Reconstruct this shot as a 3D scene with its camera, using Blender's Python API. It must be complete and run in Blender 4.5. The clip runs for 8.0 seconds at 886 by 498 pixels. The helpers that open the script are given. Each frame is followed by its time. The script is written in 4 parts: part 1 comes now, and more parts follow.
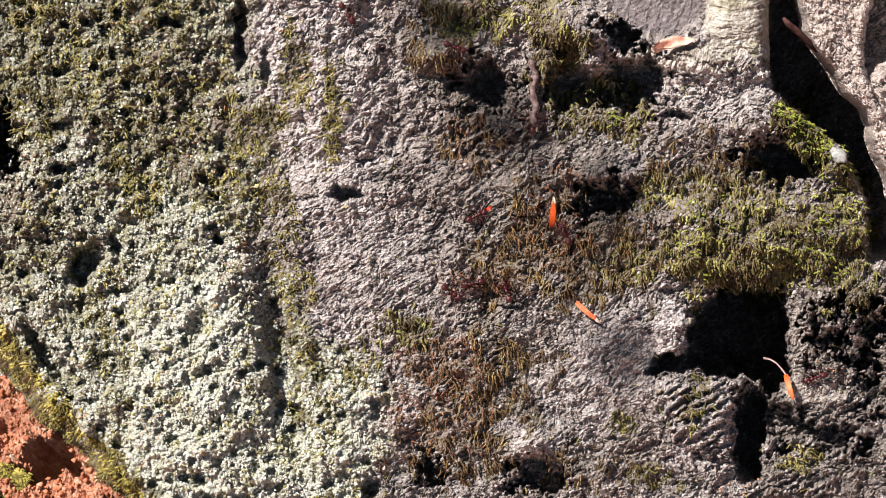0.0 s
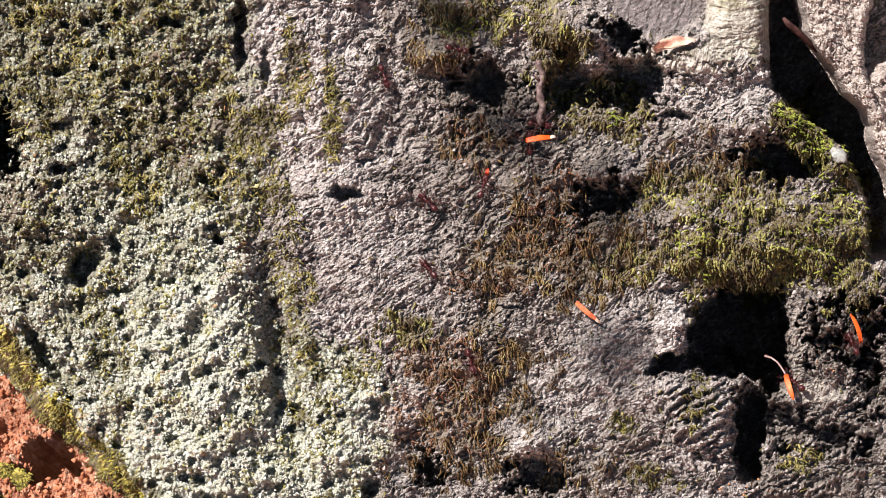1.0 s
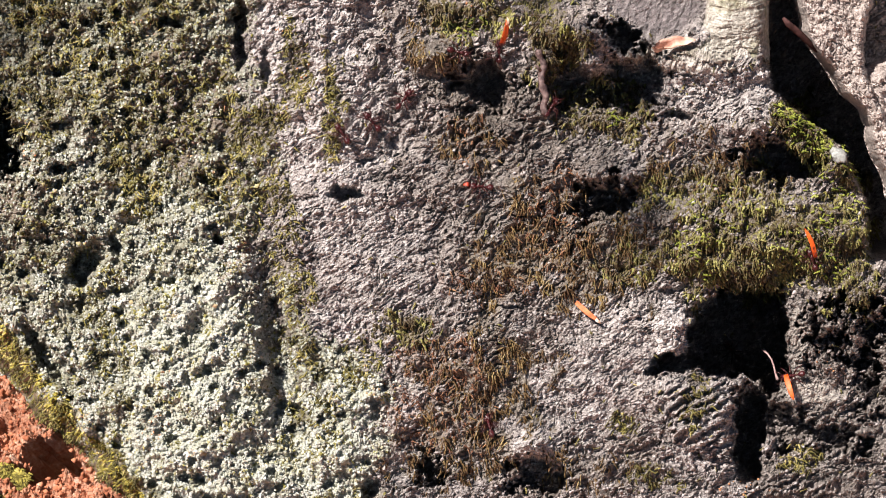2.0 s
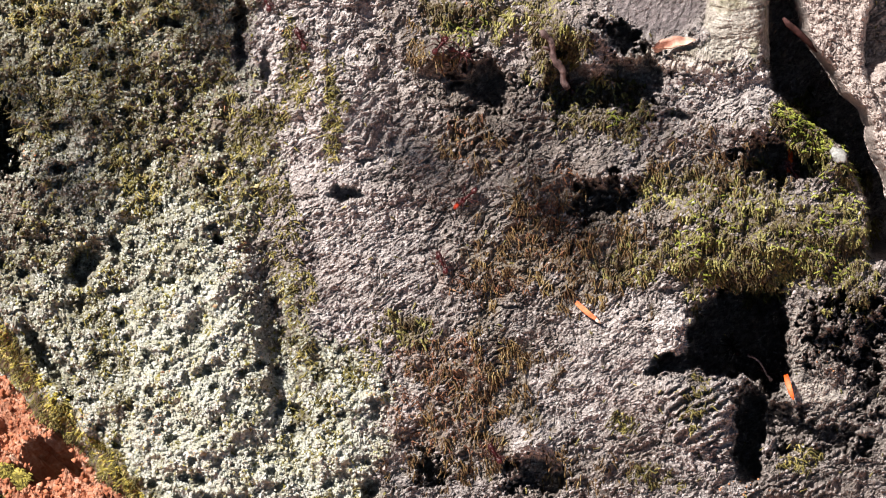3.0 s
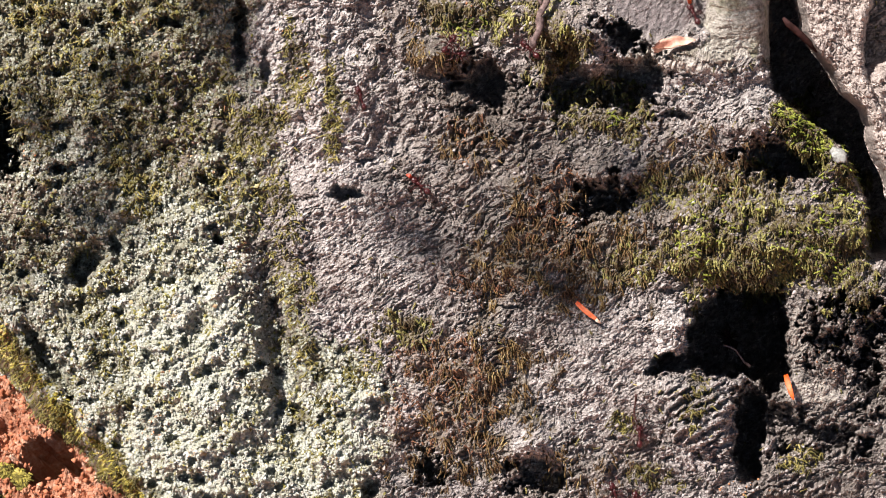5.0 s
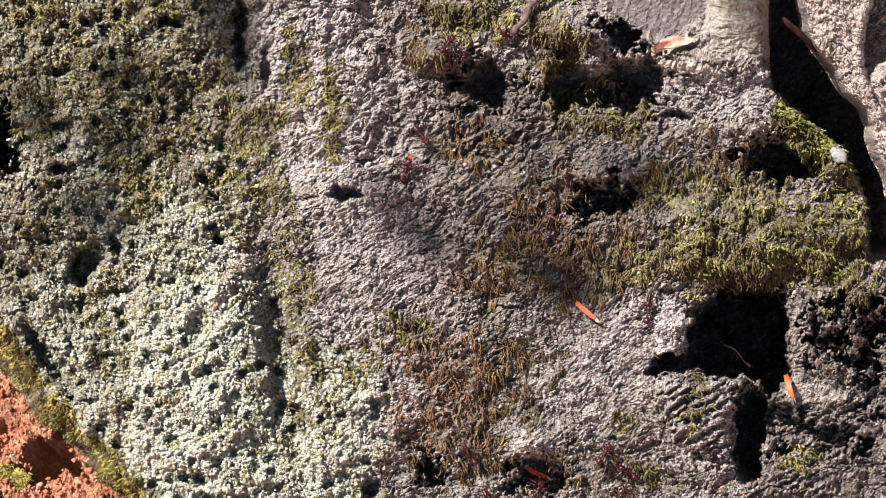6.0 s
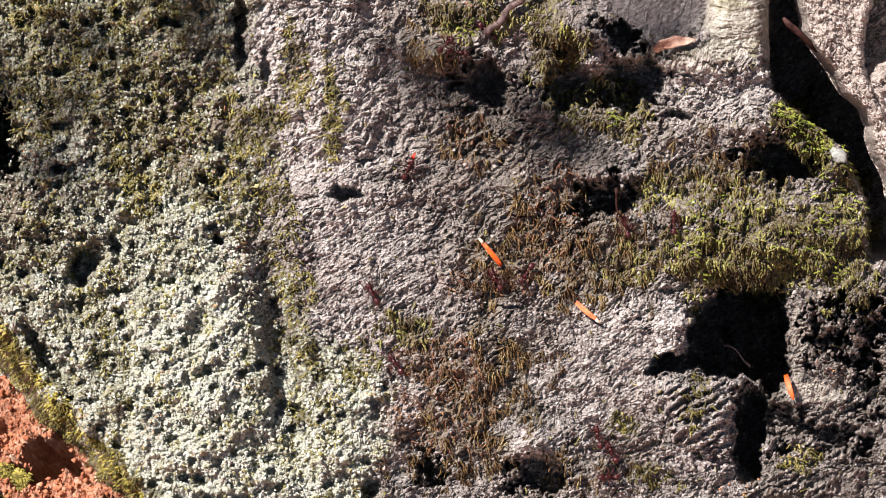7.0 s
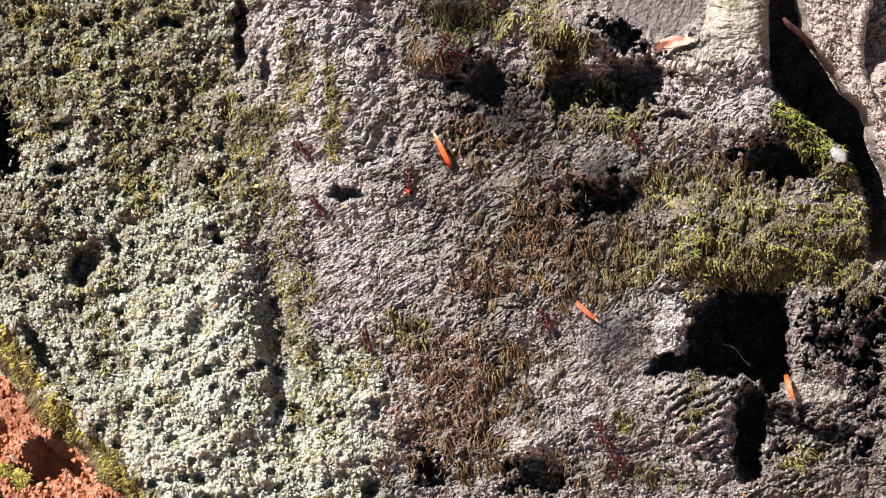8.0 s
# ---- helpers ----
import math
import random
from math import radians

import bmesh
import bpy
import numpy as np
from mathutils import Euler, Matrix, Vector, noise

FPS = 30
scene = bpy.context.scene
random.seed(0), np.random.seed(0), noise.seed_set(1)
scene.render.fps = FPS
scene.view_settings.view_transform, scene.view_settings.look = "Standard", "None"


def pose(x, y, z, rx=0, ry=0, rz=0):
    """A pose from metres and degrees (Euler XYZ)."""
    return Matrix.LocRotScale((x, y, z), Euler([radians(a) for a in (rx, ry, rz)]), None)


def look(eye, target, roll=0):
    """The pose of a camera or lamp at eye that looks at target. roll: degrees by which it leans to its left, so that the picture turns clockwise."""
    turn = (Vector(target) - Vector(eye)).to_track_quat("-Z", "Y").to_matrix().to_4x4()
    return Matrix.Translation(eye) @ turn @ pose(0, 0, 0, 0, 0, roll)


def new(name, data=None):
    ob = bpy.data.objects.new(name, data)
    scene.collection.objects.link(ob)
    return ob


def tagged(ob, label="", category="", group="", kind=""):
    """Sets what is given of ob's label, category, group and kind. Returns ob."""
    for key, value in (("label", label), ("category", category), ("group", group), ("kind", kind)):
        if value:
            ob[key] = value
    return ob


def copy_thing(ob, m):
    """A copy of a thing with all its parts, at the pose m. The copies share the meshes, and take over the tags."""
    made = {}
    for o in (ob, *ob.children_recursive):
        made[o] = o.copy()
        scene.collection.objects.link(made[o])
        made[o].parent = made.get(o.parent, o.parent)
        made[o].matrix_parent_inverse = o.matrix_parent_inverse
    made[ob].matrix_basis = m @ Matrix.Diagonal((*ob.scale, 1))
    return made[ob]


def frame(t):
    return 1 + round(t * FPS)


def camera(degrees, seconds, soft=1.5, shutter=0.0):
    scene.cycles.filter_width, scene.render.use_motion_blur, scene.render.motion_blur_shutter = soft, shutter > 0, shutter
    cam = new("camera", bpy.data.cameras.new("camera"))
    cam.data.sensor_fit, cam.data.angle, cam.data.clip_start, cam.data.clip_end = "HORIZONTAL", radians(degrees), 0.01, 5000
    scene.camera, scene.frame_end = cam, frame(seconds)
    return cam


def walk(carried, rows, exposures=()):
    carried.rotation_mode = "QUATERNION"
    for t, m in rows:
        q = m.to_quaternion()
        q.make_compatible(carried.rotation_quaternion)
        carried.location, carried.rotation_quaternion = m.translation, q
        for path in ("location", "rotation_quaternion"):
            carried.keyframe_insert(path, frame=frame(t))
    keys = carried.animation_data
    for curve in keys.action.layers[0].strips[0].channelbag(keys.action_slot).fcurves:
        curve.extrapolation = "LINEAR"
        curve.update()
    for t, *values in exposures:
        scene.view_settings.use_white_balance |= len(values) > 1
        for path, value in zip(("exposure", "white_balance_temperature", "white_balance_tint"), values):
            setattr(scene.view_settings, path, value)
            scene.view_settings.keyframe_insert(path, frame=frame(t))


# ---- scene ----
# The foot of an old tree: a sloping face of bark, laid out in ticks of 0.18 mm,
# counted right and down from a corner of the face. Heights are ticks outwards.
TICK = 0.00018
MIDX, MIDY = 784.0, 441.0
LEAN = radians(35)
FAR = 784 * TICK / math.tan(radians(12))
CENTRE = Vector((0, 0, 0.10))
RIGHT = Vector((1, 0, 0))
UPWARD = Vector((0, math.sin(LEAN), math.cos(LEAN)))
OUT = Vector((0, -math.cos(LEAN), math.sin(LEAN)))

# ---- camera ----
cam = camera(24, 8.0, soft=0.95, shutter=0.5)
EYE = CENTRE + OUT * FAR
walk(cam, [(0, look(EYE, CENTRE)), (8.0, look(EYE, CENTRE))], [(0, 1.13), (8.0, 1.13)])

# ---- light ----
SUN = (RIGHT * -0.52 + UPWARD * 0.56 + OUT * 0.65).normalized()
world = bpy.data.worlds.new("sky")
scene.world = world
world.use_nodes = True
sky = world.node_tree.nodes.new("ShaderNodeTexSky")
sky.sky_type = "NISHITA"
sky.sun_disc = False
sky.sun_elevation = math.asin(SUN.z)
sky.sun_rotation = math.atan2(SUN.x, SUN.y)
back = world.node_tree.nodes["Background"]
back.inputs["Strength"].default_value = 0.033
world.node_tree.links.new(sky.outputs["Color"], back.inputs["Color"])
sun = new("sun", bpy.data.lights.new("sun", "SUN"))
sun.data.energy = 5.0
sun.data.angle = radians(0.5)
sun.data.color = (1.0, 0.93, 0.85)
sun.matrix_world = look(SUN * 5, (0, 0, 0))


# ---- noise ----
def lattice(ix, iy, seed):
    n = (ix.astype(np.int64) * 374761393 + iy.astype(np.int64) * 668265263 + seed * 982451653) & 0xFFFFFFFF
    n = ((n ^ (n >> 13)) * 1274126177) & 0xFFFFFFFF
    n = ((n ^ (n >> 15)) * 2246822519) & 0xFFFFFFFF
    return (n ^ (n >> 16)) / 4294967295.0


def grain(x, y, seed):
    """Gradient noise, about -1 to 1."""
    fx, fy = np.floor(x), np.floor(y)
    dx, dy = x - fx, y - fy
    sx, sy = dx * dx * dx * (dx * (dx * 6 - 15) + 10), dy * dy * dy * (dy * (dy * 6 - 15) + 10)

    def corner(a, b):
        turn = lattice(fx + a, fy + b, seed) * 6.2831853
        return np.cos(turn) * (dx - a) + np.sin(turn) * (dy - b)

    low = corner(0, 0) * (1 - sx) + corner(1, 0) * sx
    high = corner(0, 1) * (1 - sx) + corner(1, 1) * sx
    return (low * (1 - sy) + high * sy) * 1.5


def fbm(x, y, size, octaves, seed, gain=0.5):
    total, amp, x, y = 0.0, 1.0, x / size, y / size
    for k in range(octaves):
        total = total + amp * grain(x, y, seed + 17 * k)
        x, y, amp = x * 2.03 + 5.7, y * 2.03 - 3.1, amp * gain
    return total


def cells(x, y, size, seed):
    """Distance to the nearest and the next cell point, and the nearest cell's random number."""
    x, y = x / size, y / size
    fx, fy = np.floor(x), np.floor(y)
    first, second, own = np.full(np.shape(x), 9.0), np.full(np.shape(x), 9.0), np.zeros(np.shape(x))
    for a in (-1, 0, 1):
        for b in (-1, 0, 1):
            px, py = fx + a + lattice(fx + a, fy + b, seed), fy + b + lattice(fx + a, fy + b, seed + 7)
            d = np.hypot(px - x, py - y)
            near = d < first
            second = np.where(near, first, np.minimum(second, d))
            own = np.where(near, lattice(fx + a, fy + b, seed + 13), own)
            first = np.where(near, d, first)
    return first, second, own


def facets(x, y, size, seed):
    """Broken flakes: each cell a small plane of its own height and tilt, about -1 to 1."""
    x, y = x / size, y / size
    fx, fy = np.floor(x), np.floor(y)
    first, out = np.full(np.shape(x), 9.0), np.zeros(np.shape(x))
    for a in (-1, 0, 1):
        for b in (-1, 0, 1):
            u, v = fx + a, fy + b
            dx, dy = x - u - lattice(u, v, seed), y - v - lattice(u, v, seed + 7)
            d = np.hypot(dx, dy)
            near = d < first
            plane = 1.2 * lattice(u, v, seed + 13) - 0.6 + dx * (2.4 * lattice(u, v, seed + 17) - 1.2) + dy * (2.4 * lattice(u, v, seed + 19) - 1.2)
            out = np.where(near, plane, out)
            first = np.where(near, d, first)
    return out


def smooth(a, b, v):
    v = np.clip((v - a) / (b - a), 0, 1)
    return v * v * (3 - 2 * v)


def turned(x, y, cx, cy, rx, ry, rot):
    c, s = math.cos(radians(rot)), math.sin(radians(rot))
    dx, dy = x - cx, y - cy
    return (c * dx + s * dy) / rx, (-s * dx + c * dy) / ry


def swell(x, y, cx, cy, rx, ry, rot, amp):
    a, b = turned(x, y, cx, cy, rx, ry, rot)
    return amp * np.exp(-(a * a + b * b))


def pit(h, x, y, cx, cy, rx, ry, rot, depth, p=2.6, edge=0.2):
    """Sink a hollow into the heights h, in place."""
    reach = 1.5 * max(rx, ry)
    sel = (np.abs(x - cx) < reach) & (np.abs(y - cy) < reach)
    if sel.any():
        a, b = turned(x[sel], y[sel], cx, cy, rx, ry, rot)
        r = (np.abs(a) ** p + np.abs(b) ** p) ** (1 / p)
        h[sel] = np.minimum(h[sel], -depth * smooth(1 + edge, 1 - edge, r))


def blots(x, y, seed, rough, spots):
    """Blots with ragged edges, 0 to 1: (x, y, x radius, y radius, turn, strength)."""
    rag = rough * fbm(x, y, 60, 4, seed, 0.62)
    m = np.zeros(np.shape(x))
    for cx, cy, rx, ry, rot, k in spots:
        a, b = turned(x, y, cx, cy, rx, ry, rot)
        m = np.maximum(m, k * smooth(1.12, 0.82, np.sqrt(a * a + b * b) + rag))
    return m


# ---- the zones of the face ----
def edge_line(y):
    """The left edge of the buttress beyond the cleft."""
    return np.interp(y, (-400, 0, 55, 80, 120, 165, 190, 225, 270, 430), (1300, 1417, 1428, 1441, 1470, 1500, 1526, 1545, 1551, 1610))


def cleft(x, y):
    """The dark gap between the bark and the buttress, 0 to 1."""
    ragged = 6 * fbm(x, y, 34, 4, 141, 0.6)
    left = np.interp(y, (-400, 45, 110, 150, 185, 220, 260, 300, 350, 430), (1360, 1358, 1356, 1371, 1396, 1442, 1490, 1508, 1534, 1536)) + ragged
    return smooth(-6, 7, x - left) * smooth(70, 30, x - edge_line(y)) * smooth(470, 425, y)


def root_left(y):
    """The left edge of the root, that runs out into a flare over the bark."""
    return np.interp(y, (-400, 0, 38, 56, 68, 77, 86, 94, 112, 160), (1254, 1250, 1246, 1238, 1222, 1204, 1190, 1184, 1196, 1250))


def root_rise(x, y, end=110):
    """How far the root stands out of the bark."""
    left, right = root_left(y), 1356 + 2 * np.sin(y / 17)
    c = np.clip(np.minimum((x - left) / (44 - 26 * smooth(50, 90, y)), (right - x) / 40), 0, 1)
    return np.sqrt(1 - (1 - c) ** 2) * (44 - 16 * smooth(40, 110, y)) * smooth(end + 55, end, y)


def dark_zone(x, y):
    """Darkened bark: partly its own tone, partly shade put into the colour."""
    return blots(x, y, 151, 0.5, ((850, 340, 130, 130, 20, 0.6), (940, 560, 120, 60, 0, 0.4), (720, 250, 80, 80, 0, 0.45), (1510, 540, 90, 75, 0, 0.65), (700, 90, 60, 90, 0, 0.4), (1140, 780, 70, 50, 0, 0.35), (920, 220, 150, 130, 0, 0.9), (850, 190, 80, 80, 0, 1.0), (790, 108, 70, 45, 0, 1.0), (860, 560, 110, 70, 0, 0.45), (1010, 350, 120, 80, 0, 0.8), (1480, 660, 190, 240, 0, 0.8), (1490, 830, 130, 70, 0, 0.75), (1300, 360, 230, 170, 0, 0.4), 
                                  (320, 220, 90, 110, 0, 0.45), (1050, 840, 150, 50, 0, 0.4), (490, 565, 34, 130, -8, 1.0), (60, 380, 110, 200, 0, 0.35)))


def panel_zone(x, y):
    return blots(x, y, 6, 0.1, ((1165, -15, 88, 84, 0, 1),))


def smooth_bark(x, y):
    m = blots(x, y, 5, 0.12, ((1305, 10, 60, 95, 0, 1), (1212, 106, 104, 24, 3, 0.8), (1440, 695, 62, 18, 0, 0.6), (1412, 610, 16, 70, 0, 0.35)))
    return np.maximum(m, panel_zone(x, y))


def lichen_zone(x, y):
    edge = 455 + 60 * smooth(300, 650, y) + 170 * smooth(560, 665, y) + 60 * fbm(x, y, 120, 5, 21, 0.6)
    return smooth(edge + 40, edge - 60, x)


def moss_zone(x, y):
    return blots(x, y, 33, 0.6, ((1350, 440, 175, 78, 4, 1), (1440, 250, 44, 95, -38, 1), (1290, 345, 150, 60, 0, 0.6), (1070, 190, 95, 45, 10, 0.7), (970, 60, 55, 75, 0, 0.7),
                                 (830, 30, 90, 35, 0, 0.85), (1490, 430, 60, 110, 0, 0.8), (715, 580, 50, 30, 0, 0.95), (1130, 470, 70, 30, 0, 0.5)))


def olive_zone(x, y):
    """Half-dry olive-brown moss."""
    return blots(x, y, 35, 0.7, ((1000, 440, 150, 90, 15, 1), (865, 455, 45, 42, 0, 1), (840, 240, 70, 60, 0, 0.5), (860, 700, 85, 130, 15, 0.9), (800, 800, 100, 60, 0, 0.65), (770, 650, 60, 50, 0, 0.5), (880, 500, 80, 30, 0, 0.6),
                                 (1140, 420, 80, 70, 0, 0.7), (1010, 830, 110, 40, 0, 0.4), (1260, 300, 110, 60, 0, 0.5), (760, 60, 60, 50, 0, 0.4), (778, 92, 52, 26, 0, 0.9)))


def stray_moss(x, y):
    return blots(x, y, 43, 0.65, ((585, 165, 20, 120, -4, 1.1), (520, 60, 14, 50, 0, 0.8), (440, 240, 60, 80, 0, 0.9), (240, 330, 45, 60, 0, 0.9), (60, 20, 45, 30, 0, 1), (530, 140, 35, 50, 0, 0.8), (480, 340, 40, 35, 0, 0.7),
                                  (95, 738, 32, 135, -38, 1.6), (205, 865, 34, 70, -30, 1.6), (10, 615, 26, 60, -35, 1.4), (520, 500, 35, 130, -12, 0.5), (640, 640, 35, 40, 0, 0.7), (130, 120, 110, 80, 0, 0.35), (250, 190, 90, 130, 0, 0.32), (50, 200, 60, 60, 0, 0.4), (270, 20, 90, 40, 0, 0.25), (410, 330, 60, 90, 0, 0.3), (180, 560, 40, 120, -15, 0.35), (560, 720, 40, 110, 0, 0.35),
                                  (1105, 745, 22, 25, 0, 0.8), (1225, 715, 30, 45, 0, 0.7), (1410, 815, 35, 25, 0, 0.8), (1150, 840, 50, 25, 0, 0.6)))


def brown_zone(x, y):
    return blots(x, y, 53, 0.5, ((790, 645, 75, 60, 10, 0.75), (975, 400, 70, 70, 0, 0.6), (860, 500, 90, 30, 0, 0.6), (820, 250, 30, 60, 0, 0.6), (1000, 340, 60, 40, 0, 0.5),
                                 (330, 190, 70, 110, 0, 0.45), (420, 470, 34, 55, 0, 0.8), (780, 740, 100, 60, 0, 0.5), (30, 340, 40, 60, 0, 0.6), (700, 720, 30, 40, 0, 0.2)))


def fibre_zone(x, y):
    """Where the bark's fibres lie bare, as thin slanting strands."""
    return blots(x, y, 171, 0.4, ((640, 440, 110, 190, -20, 1), (600, 250, 90, 120, 0, 0.5), (1090, 650, 130, 90, -20, 0.8), (1190, 575, 45, 45, 0, 0.8), (760, 330, 90, 70, 0, 0.7), (930, 600, 80, 60, 0, 0.7)))


def bright_zone(x, y):
    """Where the lichen is palest."""
    return np.maximum(blots(x, y, 111, 0.45, ((335, 700, 135, 265, 0, 1), (470, 810, 110, 105, 0, 1), (610, 750, 85, 135, 0, 1), (300, 640, 240, 340, 0, 0.5), (50, 560, 120, 130, 0, 0.4), (130, 300, 110, 70, 0, 0.35))), 0.08)


def lighter_zone(x, y):
    """Where the grey bark is paler, mostly on its raised parts."""
    return blots(x, y, 161, 0.6, ((590, 140, 125, 340, 0, 0.7), (630, 600, 95, 75, 0, 0.75), (720, 755, 55, 95, 0, 0.6), (940, 790, 50, 30, 0, 0.8), (645, 440, 90, 130, 0, 0.5), (480, 60, 60, 120, 0, 0.8), (1090, 660, 130, 95, 0, 0.4), (1190, 585, 45, 55, 0, 1), (1240, 740, 80, 70, 0, 0.5), (1060, 560, 110, 40, 0, 0.5), (1230, 150, 120, 65, 0, 0.75)))


# ---- the height of the face ----
def form(x, y):
    """The large form, in ticks."""
    h = -0.00009 * (x - 800) ** 2 - 0.0008 * (np.maximum(0, -100 - x) ** 2 + np.maximum(0, x - 1750) ** 2)
    rise = np.maximum(0, -150 - y)
    h = h + 0.7 * rise * rise / (rise + 200)
    beyond = (0.86 * (np.minimum(y, 1000) - 612) - x) / 1.3 + 16 * fbm(x, y, 110, 4, 61)
    h = h - 0.16 * np.maximum(0, beyond + 26) ** 2 - 0.3 * np.clip(beyond + 90, 0, 300)
    for cx, cy, rx, ry, rot, amp in ((590, 120, 75, 420, -3, 34), (488, 575, 28, 175, -8, -66), (350, 690, 150, 240, 0, 50), (100, 330, 120, 150, 0, 20), (620, 760, 70, 120, 0, 30),
                                     (380, 160, 70, 160, 0, -22), (790, 430, 200, 220, 0, 22), (790, 660, 90, 110, 0, 22), (1110, 640, 130, 130, 0, 26), (210, 560, 50, 200, -20, -18)):
        h = h + swell(x, y, cx, cy, rx, ry, rot, amp)
    for cx, cy, rx, ry, rot, amp in ((1300, 425, 150, 75, 5, 62), (1260, 215, 120, 85, 0, 44), (1025, 55, 62, 38, 15, 85), (1105, 85, 45, 24, 30, 40), (776, 98, 46, 26, 10, 56),
                                     (1195, 585, 38, 38, 0, 34), (1215, 112, 110, 26, 0, 30), (1046, 112, 24, 20, 0, 60), (1125, 108, 20, 16, 0, 50), (1225, 730, 75, 70, 0, 40), (1120, 300, 45, 30, 0, 26),
                                     (1440, 640, 40, 120, 0, 16), (1480, 280, 30, 30, 0, 30), (940, 790, 44, 26, 0, 46), (1480, 560, 80, 60, 0, 30), (1060, 310, 50, 30, 20, 40), (1335, 225, 60, 40, 20, 40)):
        h = h + swell(x, y, cx, cy, rx, ry, rot, amp)
    return h + np.maximum(0, root_rise(x, np.maximum(y, -150), 125) - 9)


def hollows(x, y):
    wx, wy = x + 26 * fbm(x, y, 40, 4, 71, 0.7), y + 26 * fbm(x, y, 40, 4, 73, 0.7)
    h = np.zeros(np.shape(x))
    vx, vy = 0.6 * x + 0.4 * wx, 0.6 * y + 0.4 * wy
    pit(h, vx, vy, 1330, 586, 60, 80, -2, 420, 4.0, 0.1)
    pit(h, vx, vy, 1366, 650, 25, 44, 0, 300, 3.0, 0.2)
    pit(h, vx, vy, 1268, 602, 46, 58, 12, 420, 2.6, 0.14)
    pit(h, vx, vy, 1208, 640, 58, 17, -12, 260, 2, 0.3)
    pit(h, vx, vy, 1262, 545, 40, 17, -8, 200, 2, 0.35)
    pit(h, vx, vy, 1328, 762, 24, 78, 4, 230, 2.6, 0.3)
    pit(h, vx, vy, 1372, 738, 40, 20, 30, 90, 2, 0.5)
    h = np.minimum(h, -420 * cleft(x, y))
    for cx, cy, rx, ry, rot, depth in ((1128, 142, 42, 46, 0, 130), (1092, 66, 40, 17, 32, 110), (1006, 140, 30, 60, 8, 80), (1070, 165, 50, 22, 0, 80), (858, 152, 50, 36, 28, 85), (1085, 345, 34, 28, 10, 90), (1040, 372, 26, 22, 0, 70), (1388, 284, 60, 27, 5, 130), (1300, 268, 26, 10, 0, 50), (1438, 590, 15, 42, 0, 70), (1525, 648, 34, 20, 20, 90), (1405, 770, 60, 16, -8, 60),
                                       (958, 842, 46, 22, 0, 80), (762, 830, 20, 30, 10, 80), (4, 250, 20, 60, 0, 150), (1470, 610, 22, 24, 0, 45), (1440, 772, 56, 18, 0, 50), (1545, 700, 24, 30, 0, 45), (1490, 545, 30, 16, 20, 80), (1545, 575, 18, 34, 0, 80), (1480, 600, 12, 28, 10, 70), (1500, 790, 30, 14, 0, 60)):
        pit(h, wx, wy, cx, cy, rx, ry, rot, depth, 2.0, 0.55)
    wx, wy = 0.7 * x + 0.3 * wx, 0.7 * y + 0.3 * wy
    for cx, cy, rx, ry, rot, depth in ((614, 343, 26, 11, 0, 60), (150, 470, 20, 42, 40, 80), (425, 55, 11, 55, 0, 80), (390, 425, 9, 9, 0, 60), (1040, 372, 40, 10, 0, 40), (75, 625, 13, 60, -35, 70),
                                       (660, 860, 16, 14, 0, 45), (470, 120, 8, 40, 10, 35), (300, 40, 20, 12, 0, 50), (105, 300, 14, 10, 0, 50), (205, 440, 10, 20, 0, 45), (1200, 205, 26, 9, 0, 40)):
        pit(h, wx, wy, cx, cy, rx, ry, rot, depth, 2.0, 0.5)
    return h


def cushions(x, y):
    """The lichen's cushions: distance from the middle of one, its random number, and the rise of its lobes."""
    wx, wy = x + 9 * fbm(x, y, 40, 3, 86), y + 9 * fbm(x, y, 40, 3, 87)
    near, far, own = cells(wx, wy, 21, 99)
    lobe = cells(wx, wy, 7.5, 100)
    return near, own, smooth(0.8, 0.1, lobe[0]) * (0.4 + lobe[2])


